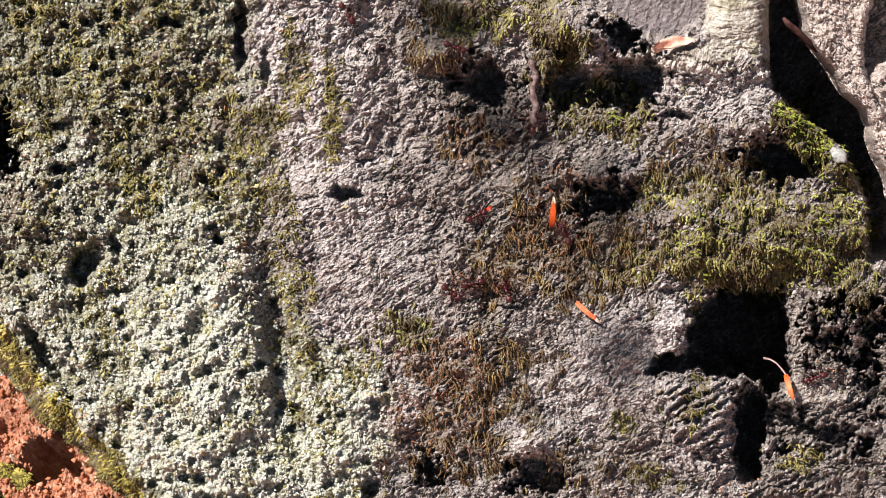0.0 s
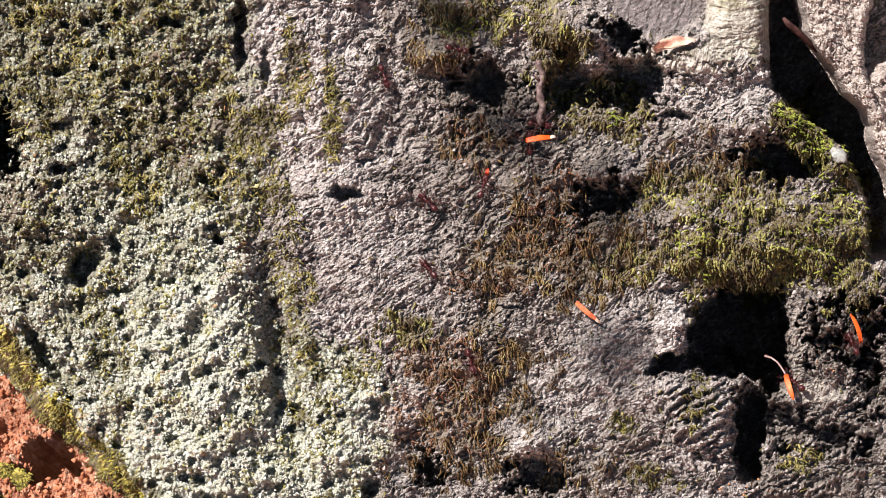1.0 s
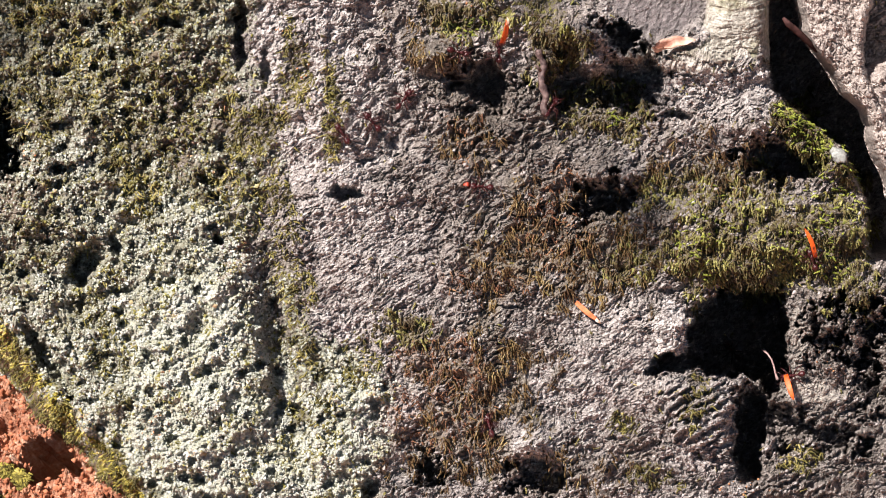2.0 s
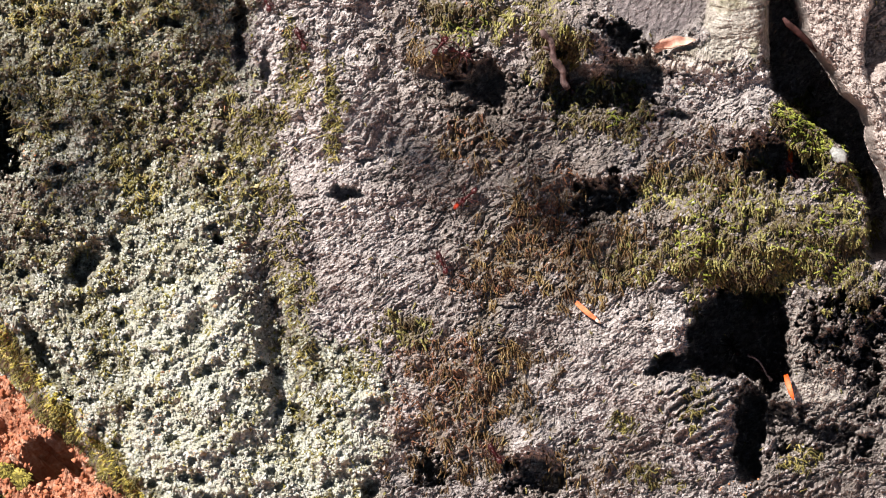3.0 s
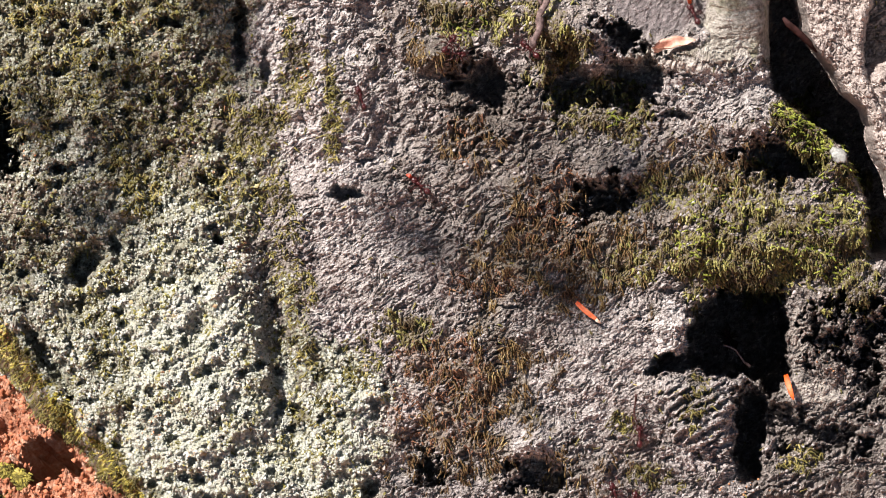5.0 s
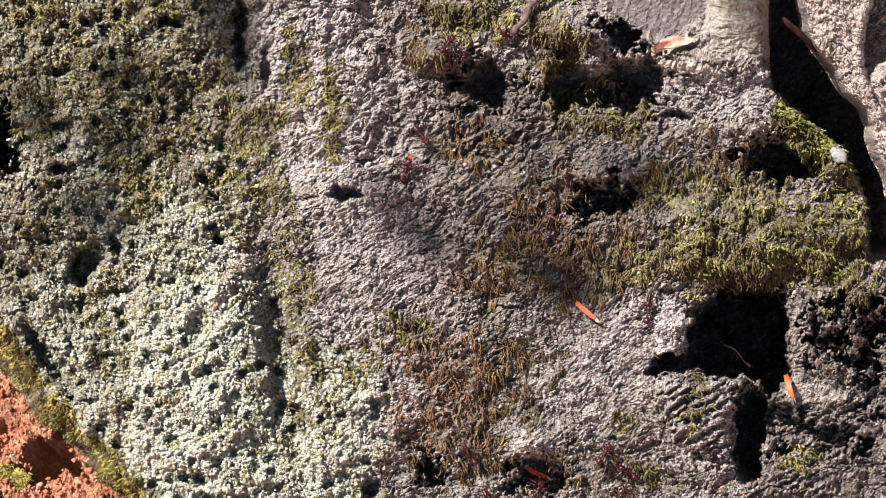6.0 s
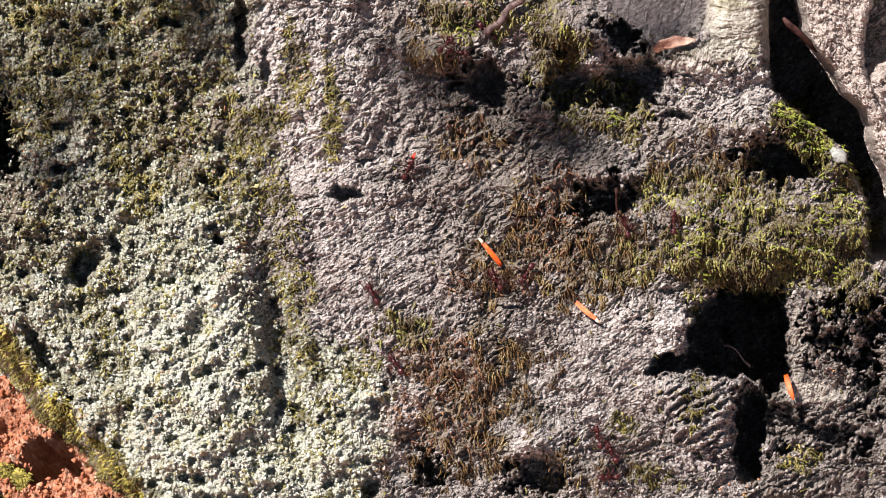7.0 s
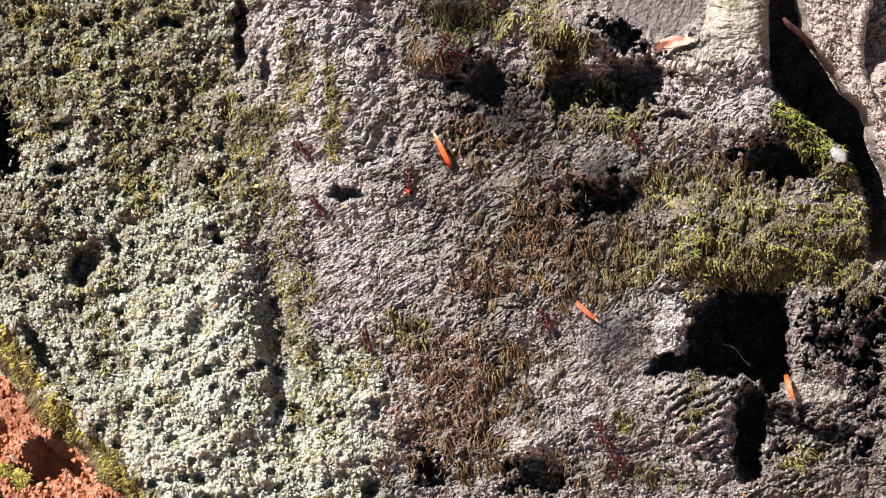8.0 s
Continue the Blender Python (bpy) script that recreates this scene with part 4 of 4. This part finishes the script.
def tube(bm, points, radii, sides=6):
    rings = []
    for k, p in enumerate(points):
        p = Vector(p)
        way = (Vector(points[min(k + 1, len(points) - 1)]) - Vector(points[max(k - 1, 0)])).normalized()
        side = way.cross(Vector((0, 0, 1)) if abs(way.z) < 0.9 else Vector((1, 0, 0))).normalized()
        lift = side.cross(way)
        rings.append([bm.verts.new(p + radii[k] * (side * math.cos(6.2832 * j / sides) + lift * math.sin(6.2832 * j / sides))) for j in range(sides)])
    for a, b in zip(rings, rings[1:]):
        for j in range(sides):
            bm.faces.new((a[j], a[(j + 1) % sides], b[(j + 1) % sides], b[j]))
    bm.faces.new(rings[0][::-1])
    bm.faces.new(rings[-1])


def build_ant():
    """An ant 8 mm long, head along x, feet at z = 0."""
    ant = tagged(new("ant"), "dark reddish leaf-cutting ant on the bark", "ant", "ants on the trunk")
    mm = 0.00118
    bm = bmesh.new()
    blob(bm, (2.75 * mm, 0, 1.75 * mm), (0.85 * mm, 0.88 * mm, 0.62 * mm))
    blob(bm, (2.35 * mm, 0.42 * mm, 1.85 * mm), (0.55 * mm, 0.45 * mm, 0.5 * mm))
    blob(bm, (2.35 * mm, -0.42 * mm, 1.85 * mm), (0.55 * mm, 0.45 * mm, 0.5 * mm))
    head = part("head", bm, ANT_RED, ant)
    for s in (1, -1):
        bm = bmesh.new()
        tube(bm, [(3.4 * mm, 0.3 * s * mm, 1.6 * mm), (3.85 * mm, 0.42 * s * mm, 1.5 * mm), (4.15 * mm, 0.1 * s * mm, 1.45 * mm)], [0.2 * mm, 0.16 * mm, 0.03 * mm])
        part("mandible", bm, ANT_RED, head)
        bm = bmesh.new()
        tube(bm, [(3.2 * mm, 0.35 * s * mm, 2.0 * mm), (3.9 * mm, 1.3 * s * mm, 2.5 * mm), (5.0 * mm, 1.75 * s * mm, 1.9 * mm)], [0.11 * mm, 0.1 * mm, 0.12 * mm], 5)
        part("antenna", bm, ANT_LEG, head)
    bm = bmesh.new()
    blob(bm, (1.25 * mm, 0, 1.75 * mm), (0.75 * mm, 0.52 * mm, 0.58 * mm))
    blob(bm, (0.35 * mm, 0, 1.7 * mm), (0.75 * mm, 0.42 * mm, 0.46 * mm))
    tube(bm, [(1.2 * mm, 0.25 * mm, 2.1 * mm), (1.15 * mm, 0.4 * mm, 2.6 * mm)], [0.12 * mm, 0.02 * mm], 5)
    tube(bm, [(1.2 * mm, -0.25 * mm, 2.1 * mm), (1.15 * mm, -0.4 * mm, 2.6 * mm)], [0.12 * mm, 0.02 * mm], 5)
    part("thorax", bm, ANT_RED, ant)
    bm = bmesh.new()
    blob(bm, (-0.5 * mm, 0, 1.6 * mm), (0.32 * mm, 0.27 * mm, 0.34 * mm), 8)
    blob(bm, (-0.95 * mm, 0, 1.6 * mm), (0.3 * mm, 0.3 * mm, 0.34 * mm), 8)
    part("waist", bm, ANT_RED, ant)
    bm = bmesh.new()
    blob(bm, (-2.0 * mm, 0, 1.65 * mm), (1.05 * mm, 0.85 * mm, 0.8 * mm), 16)
    part("abdomen", bm, ANT_RED, ant)
    for s in (1, -1):
        for k, (hip, reach) in enumerate(((1.5, 2.3), (0.8, 0.1), (0.15, -2.4))):
            bm = bmesh.new()
            out = (2.9 if k == 1 else 2.3) * s
            tube(bm, [(0, 0, 0), (reach * 0.4 * mm, out * 0.5 * mm, 1.0 * mm), (reach * 0.75 * mm, out * 0.85 * mm, -0.2 * mm), (reach * 1.1 * mm, out * 1.15 * mm, -1.45 * mm)],
                 [0.2 * mm, 0.17 * mm, 0.12 * mm, 0.07 * mm], 5)
            leg = part("leg", bm, ANT_LEG, ant)
            leg.matrix_basis = pose(hip * mm, 0.4 * s * mm, 1.5 * mm)
    return ant


dry_leaf()
grit()
dead_stem()
ANT = build_ant()


def track(points):
    """Places and headings every tenth of a second along a way of (t, x, y)."""
    t = np.arange(81) / 10
    p = np.array(points, float)
    x, y = np.interp(t, p[:, 0], p[:, 1]), np.interp(t, p[:, 0], p[:, 2])
    for _ in range(1):
        x[1:-1], y[1:-1] = (x[:-2] + 2 * x[1:-1] + x[2:]) / 4, (y[:-2] + 2 * y[1:-1] + y[2:]) / 4
    dx, dy = np.gradient(x), np.gradient(y)
    return t, x, y, dx, dy


def crawl(ant, points, heading=0, load=None, hold=(0.0040, 0, 0.0026), tilt=-35, sway=0, carried=(), reach=0.0092):
    """Key an ant, its legs and what it carries along a way. heading: where it faces at first, in degrees right of upwards."""
    t, x, y, dx, dy = track(points)
    speed, faces, face = np.hypot(dx, dy), [], heading
    for k in range(81):
        if speed[k] > 1.2:
            want = math.degrees(math.atan2(dx[k], -dy[k]))
            face += max(-38, min(38, (want - face + 180) % 360 - 180))
        faces.append(face + 5 * math.sin(2.1 * k + x[0]))
    poses = standing_row(x, y, faces, 0.5)
    rows = [(t[k], poses[k]) for k in range(81)]
    loads = [(t[k], poses[k] @ pose(*hold) @ pose(0, 0, 0, 0, tilt, sway + 8 * math.sin(0.9 * k))) for k in range(81)]
    if carried:
        # where the load's middle is, and how it is turned, while the bearer juggles it
        p = np.array(carried, float)
        inside = [k for k in range(81) if p[0, 0] - 0.01 <= t[k] <= p[-1, 0] + 0.01]
        at = [np.interp(t[inside], p[:, 0], p[:, n]) for n in (1, 2, 3)]
        for k, m in zip(inside, standing_row(at[0], at[1], at[2], 20, 20)):
            loads[k] = (t[k], m @ pose(-0.5 * reach, 0, 0, 0, 6 * math.sin(1.7 * k), 0))
    walk(ant, rows)
    if load:
        walk(load, loads)
    legs = [o for o in ant.children if o.name.startswith("leg")]
    for i, leg in enumerate(legs):
        base, step = leg.location.copy(), [0]
        for k in range(81):
            step.append(step[-1] + min(1.6, speed[k] / 12))
        beat = math.pi * ((i % 3) + (i // 3))
        walk(leg, [(t[k], pose(*base, 0, 0, 20 * math.sin(step[k] * 1.5 + beat) * min(1, speed[k] / 6))) for k in range(0, 81)])


ANTS = [ANT] + [copy_thing(ANT, pose(0, 0, 0)) for _ in range(21)]


def another():
    return ANTS.pop()


def twig():
    bm = bmesh.new()
    rng = random.Random(4)
    pts = [(-0.0105 + 0.021 * k / 16, 0.0006 * math.sin(0.9 * k) + rng.uniform(-0.0002, 0.0002), 0.0003 * math.sin(1.7 * k)) for k in range(17)]
    tube(bm, pts, [0.0011 * rng.uniform(0.75, 1.15) * (1.25 if k % 5 == 2 else 1) * (0.7 if k in (0, 16) else 1) for k in range(17)], 9)
    tube(bm, [(0.004, 0.0008, 0.0003), (0.0052, 0.0019, 0.0006), (0.0058, 0.0024, 0.0005)], [0.0006, 0.0005, 0.0002], 6)
    ob = part("twig", bm, TWIG, None)
    return tagged(ob, "short purplish-grey twig carried by an ant", "twig")


TWIG_THING = twig()


def stalk(label, material, length):
    bm = bmesh.new()
    tube(bm, [(length * k / 5, 0.0009 * math.sin(0.9 * k), 0.0007 * math.sin(1.2 * k)) for k in range(6)], [0.00045, 0.00032, 0.0003, 0.0003, 0.00034, 0.0006], 6)
    return tagged(part("stalk", bm, material, None), label, "stalk")


LEAF = plain("green_leaf", (0.05, 0.10, 0.02), (0.10, 0.17, 0.04), 60, 0.45)


def leafy_twig(seed, count):
    """A thin twig with small leaves, about 14 cm long, along local x."""
    rng = random.Random(seed)
    thing = tagged(new("leafy_twig"), "thin green leafy twig hanging in the sun", "twig", "leafy twigs overhead")
    bm = bmesh.new()
    tube(bm, [(-0.07 + 0.028 * k, 0.004 * math.sin(1.3 * k + seed), 0.003 * math.cos(k)) for k in range(6)], [0.0016, 0.0014, 0.0013, 0.0011, 0.0009, 0.0006], 6)
    part("stem", bm, TWIG, thing)
    blade = None
    for k in range(count):
        m = pose(rng.uniform(-0.07, 0.075), rng.uniform(-0.012, 0.012), rng.uniform(-0.01, 0.01), rng.uniform(-35, 35), rng.uniform(-35, 35), rng.uniform(0, 360))
        if blade is None:
            bm = bmesh.new()
            bmesh.ops.create_grid(bm, x_segments=8, y_segments=4, size=1)
            for v in bm.verts:
                a, b = v.co.x, v.co.y
                v.co = (0.013 * (1 + a), 0.0062 * b * (1 - a * a) ** 0.7 * (1 - 0.25 * a), 0.002 * b * b + 0.003 * a * a)
            bmesh.ops.solidify(bm, geom=bm.faces[:], thickness=0.0003)
            leaf = blade = part("leaf", bm, LEAF, thing)
        else:
            leaf = new("leaf", blade.data)
            leaf.parent = thing
        leaf.matrix_basis = m
    return thing


SPRAYS = [leafy_twig(3, 8), leafy_twig(5, 5), leafy_twig(8, 5)]


def limb():
    """A limb of the tree, high over the face, that bears the twigs."""
    ends = [CENTRE + RIGHT * ((x - MIDX) * TICK) + UPWARD * ((MIDY - y) * TICK) + SUN * 1.7 + Vector((0.0, 0.0, 0.06)) for x, y in ((950, -330), (40, -270))]
    bm = bmesh.new()
    start = Vector((0.05, 0.45, 0.95))
    pts = [start, start.lerp(ends[0], 0.35) + Vector((0, 0, 0.10)), start.lerp(ends[0], 0.7) + Vector((0, 0, 0.08)), ends[0], ends[1], ends[1] + Vector((-0.25, -0.05, 0.02))]
    tube(bm, [tuple(p) for p in pts], [0.035, 0.024, 0.015, 0.008, 0.006, 0.003], 8)
    part("limb", bm, TWIG, TREE, "thin bare limb high over the face")


limb()


def hung(x, y, away, turn):
    """A pose in the sun's way to a place of the face."""
    at = CENTRE + RIGHT * ((x - MIDX) * TICK) + UPWARD * ((MIDY - y) * TICK) + SUN * away
    return Matrix.Translation(at) @ look((0, 0, 0), SUN).to_3x3().to_4x4() @ pose(0, 0, 0, 0, 0, turn)


def motions():
    # twigs overhead that sway and let their soft shade wander
    walk(SPRAYS[0], [(t, hung(x - 30, y, 1.7, 84 + 3 * math.sin(t))) for t, x, y in ((0, -50, -40), (1.5, -45, -30), (2.6, 150, 150), (3.5, 240, 220), (5.0, 250, 235), (6.5, 240, 225), (7.3, 100, 100), (8, -40, -20))])
    walk(SPRAYS[1], [(t, hung(x, y, 1.7, 20 + 3 * math.sin(t))) for t, x, y in ((0, 890, 235), (1.5, 895, 215), (2.4, 970, -300), (3.5, 980, -620), (5.0, 985, -640), (6.5, 980, -600), (7.3, 950, -120), (8, 892, 200))])
    walk(SPRAYS[2], [(t, hung(x + 150, y - 330, 1.7, 92 + 3 * math.sin(t))) for t, x, y in ((0, 1000, -420), (1.5, 995, -400), (2.6, 960, 300), (3.5, 945, 560), (5.0, 940, 600), (6.5, 940, 580), (7.3, 960, 100), (8, 990, -380))])
    # an ant with a petal that climbs past the mossy knob
    crawl(another(), [(0, 1004, 414), (0.2, 984, 342), (0.4, 945, 325), (0.6, 918, 305), (0.8, 925, 275), (1.0, 940, 252), (1.2, 920, 236), (1.4, 914, 200), (1.6, 894, 168), (2.8, 850, -60), (4, 820, -300), (8, 800, -600)],
          -10, petal("bright orange petal piece carried by an ant"), hold=(0.0040, 0, 0.0040), tilt=-22,
          carried=((0, 978, 377, 2), (0.2, 954, 316, 5), (0.4, 928, 303, -8), (0.6, 909, 288, -10), (0.8, 939, 258, 45), (1.0, 955, 248, 80), (1.1, 940, 247, 78), (1.2, 921, 219, 22), (1.3, 925, 206, 28), (1.4, 912, 179, 12), (1.5, 896, 162, 5), (1.7, 898, 125, 14)))
    # one that lingers in the middle
    # its small red scrap is added for the ant's own red front part
    crawl(another(), [(0, 839, 386), (0.5, 835, 382), (0.8, 856, 335), (1.6, 856, 331), (2.8, 846, 344), (3.0, 831, 344), (3.2, 819, 364), (3.5, 800, 369), (3.8, 788, 369), (4.2, 805, 346), (4.5, 766, 347), (5.8, 716, 310), (6.2, 722, 296), (7.5, 725, 302), (8, 725, 312)], 60,
          petal("small red scrap added for an ant's own red front", 0.0022, 0.0012, False, RED_SCRAP), hold=(0.0042, 0, 0.0016), tilt=-10)
    # two that climb to the upper edge
    crawl(another(), [(0, 900, 520), (0.2, 884, 488), (0.4, 868, 470), (0.6, 834, 434), (0.8, 803, 397), (1.0, 762, 356), (1.2, 730, 312), (1.4, 712, 276), (1.6, 708, 272), (2.8, 556, 112), (3.0, 539, 73), (3.2, 510, 30), (3.5, 480, -60), (8, 380, -500)], -40)
    crawl(another(), [(0, 835, 500), (0.4, 806, 503), (0.8, 788, 494), (1.0, 766, 480), (1.2, 722, 434), (1.4, 685, 382), (1.6, 661, 331), (2.8, 499, 51), (3.0, 475, 5), (3.5, 440, -120), (8, 380, -700)], -60)
    # one that comes down to the knob and stays there
    crawl(another(), [(0, 615, 20), (0.2, 638, 61), (0.4, 648, 100), (0.7, 660, 112), (1.0, 676, 130), (1.2, 695, 190), (1.6, 690, 210), (2.4, 740, 150), (2.8, 775, 88), (5.0, 790, 84), (8, 780, 86)], 160)
    crawl(another(), [(0, 800, 88), (3, 808, 96), (5, 800, 92), (8, 806, 95)], 100)
    # steady climbers of the middle stretch
    crawl(another(), [(0, 980, 1250), (2.0, 870, 760), (2.8, 800, 520), (3.0, 788, 462), (3.2, 772, 426), (3.4, 738, 375), (3.6, 718, 333), (3.8, 704, 271), (4.0, 672, 206), (4.2, 647, 148), (4.4, 634, 103), (4.6, 625, 60), (5.2, 570, -80), (8, 500, -700)], -30)
    crawl(another(), [(0, 1150, 1500), (2.0, 1000, 1080), (3.0, 880, 800), (3.5, 797, 668), (4.0, 731, 490), (4.2, 705, 426), (4.4, 686, 365), (4.6, 672, 295), (5.4, 600, 60), (6, 560, -120), (8, 500, -700)], -30)
    # one that comes down and goes off below
    crawl(another(), [(0, 795, 515), (0.6, 806, 520), (0.8, 820, 570), (1.0, 836, 634), (1.2, 853, 714), (1.4, 888, 798), (1.6, 899, 840), (2.0, 930, 980), (8, 1000, 1500)], 165)
    # at the hollow's rim
    crawl(another(), [(0, 1445, 668), (0.4, 1439, 680), (0.7, 1412, 682), (1.0, 1408, 682), (1.4, 1418, 668), (1.7, 1423, 666), (2.8, 1370, 668), (3.5, 1340, 657), (4.0, 1320, 640), (4.6, 1290, 610), (8, 1290, 590)], -70)
    # a petal bearer that climbs past the bright moss to the root
    crawl(another(), [(0, 1640, 840), (0.8, 1538, 662), (1.0, 1512, 605), (1.2, 1490, 562), (1.4, 1483, 556), (1.6, 1458, 535), (2.8, 1394, 306), (3.0, 1400, 308), (3.2, 1380, 300), (3.4, 1350, 292), (3.6, 1350, 290), (3.8, 1354, 295), (4.0, 1350, 255), (4.2, 1322, 190), (4.4, 1296, 160), (4.6, 1252, 125), (5.4, 1200, -60), (8, 1150, -600)], -30,
          petal("orange petal piece carried up by an ant", 0.0098, 0.0017, False),
          carried=((0.8, 1534, 630, -10), (1.0, 1513, 584, -15), (1.2, 1492, 541, 0), (1.4, 1486, 545, 0), (1.6, 1456, 505, -30), (2.8, 1392, 287, -15), (3.0, 1397, 284, 10), (3.4, 1376, 285, 0), (3.8, 1363, 262, 0), (4.0, 1359, 228, 3), (4.2, 1320, 172, 5), (4.4, 1291, 152, 8), (4.5, 1262, 133, -30), (4.7, 1220, 92, -30)))
    # the bearer of the last stretch
    crawl(another(), [(0, 1000, 1800), (4, 960, 1250), (5.8, 935, 895), (6.0, 946, 876), (6.2, 958, 848), (6.4, 955, 790), (6.5, 938, 720), (6.6, 930, 690), (6.8, 908, 565), (7.0, 880, 485), (7.2, 872, 479), (7.4, 868, 482), (7.6, 870, 484), (7.8, 858, 395), (8.0, 790, 290)], 0,
          petal("long orange petal piece carried by an ant", 0.0105, 0.0016), hold=(0.0040, 0, 0.0050), tilt=-22, reach=0.0105,
          carried=((5.8, 934, 856, 115), (6.0, 950, 836, 120), (6.2, 962, 820, 60), (6.4, 958, 776, 10), (6.5, 928, 697, -5), (6.6, 928, 662, -8), (6.8, 904, 535, -8), (7.0, 868, 448, -40), (7.2, 918, 475, 84), (7.5, 923, 477, 85), (7.6, 895, 470, 40), (7.7, 872, 398, -5), (7.8, 856, 372, -15), (7.9, 825, 329, -33), (8.0, 782, 266, -25)))
    # one that comes down to meet it
    crawl(another(), [(0, 560, -900), (5.0, 620, -60), (5.8, 700, 180), (6.0, 745, 244), (6.2, 799, 301), (6.4, 854, 381), (6.6, 902, 446), (6.8, 938, 482), (7.0, 930, 482), (7.4, 925, 496), (7.6, 930, 504), (7.8, 947, 520), (8.0, 965, 562)], 140)
    # two climbers of the last stretch and a third
    crawl(another(), [(0, 1300, 2000), (5.0, 980, 1060), (5.8, 868, 860), (6.2, 806, 747), (6.4, 769, 692), (6.6, 738, 638), (6.8, 695, 574), (7.0, 662, 518), (7.2, 638, 480), (7.4, 618, 424), (7.6, 595, 372), (7.8, 572, 330), (8.0, 541, 268)], -30)
    crawl(another(), [(0, 1300, 2200), (5.0, 1000, 1200), (5.8, 900, 950), (6.2, 830, 830), (6.4, 799, 775), (6.6, 772, 722), (6.8, 736, 680), (7.0, 704, 645), (7.2, 677, 601), (7.4, 650, 551), (7.6, 625, 494), (7.8, 602, 430), (8.0, 568, 365)], -30)
    crawl(another(), [(0, 1300, 2400), (6.5, 820, 1150), (7.4, 690, 800), (7.6, 668, 736), (7.8, 660, 668), (8.0, 655, 600)], -20)
    # two that climb beside the hollow, one with a stalk
    crawl(another(), [(0, 1120, 1400), (4.5, 1130, 900), (5.8, 1140, 566), (6.2, 1143, 548), (6.4, 1144, 533), (6.6, 1134, 512), (6.8, 1118, 456), (7.0, 1108, 400), (7.2, 1102, 345), (7.5, 1082, 345), (8.0, 1078, 342)], -20, stalk("dark thin stalk carried by an ant", STEM, 0.011), tilt=-20)
    crawl(another(), [(0, 1300, 640), (5.0, 1290, 600), (6.0, 1262, 570), (6.2, 1243, 553), (6.5, 1205, 508), (6.8, 1200, 450), (7.0, 1188, 395), (7.2, 1188, 350), (7.5, 1155, 295), (8.0, 1130, 250)], -40)
    # a knot of ants low on the bark
    crawl(another(), [(0, 1150, 1300), (4.0, 1110, 960), (5.8, 1064, 810), (6.5, 1070, 800), (7.0, 1062, 772), (8, 1066, 764)], 120)
    crawl(another(), [(0, 1170, 1400), (4.0, 1140, 960), (5.8, 1118, 838), (6.5, 1096, 822), (7.0, 1084, 800), (8, 1086, 795)], -60)
    crawl(another(), [(0, 1150, 1500), (4.0, 1120, 1100), (5.8, 1100, 900), (6.5, 1098, 836), (7.0, 1074, 848), (8, 1090, 828)], -20)
    bit = stalk("pale curled stalk beside the hollow", STALK, 0.0115)
    walk(bit, [(t, standing(x, y, a, 4, 58)) for t, x, y, a in ((0, 1352, 634, 128), (0.5, 1354, 632, 130), (1.0, 1354, 630, 132), (1.5, 1362, 620, 150), (2.8, 1325, 628, 140), (3.5, 1312, 630, 130), (4.2, 1280, 612, 120), (8, 1280, 610, 120))])
    # the twig and its bearer
    stick = [(0, 945, 165, 2), (0.5, 950, 165, 2), (1.0, 957, 165, 2), (1.6, 953, 162, 0), (2.8, 984, 108, -22), (3.0, 984, 105, -22), (3.2, 970, 102, -18), (3.5, 948, 90, 2), (4.0, 956, 75, 2), (4.5, 959, 50, 2), (5.8, 945, 15, 25), (6.5, 918, 18, 48), (7.0, 900, 20, 45), (8.0, 905, -55, 30)]
    walk(TWIG_THING, [(t, standing(x, y, a, 14, 40)) for t, x, y, a in stick])
    crawl(another(), [(t, x - 55 * math.sin(radians(a)), y + 52 * math.cos(radians(a))) for t, x, y, a in stick], 0)


motions()
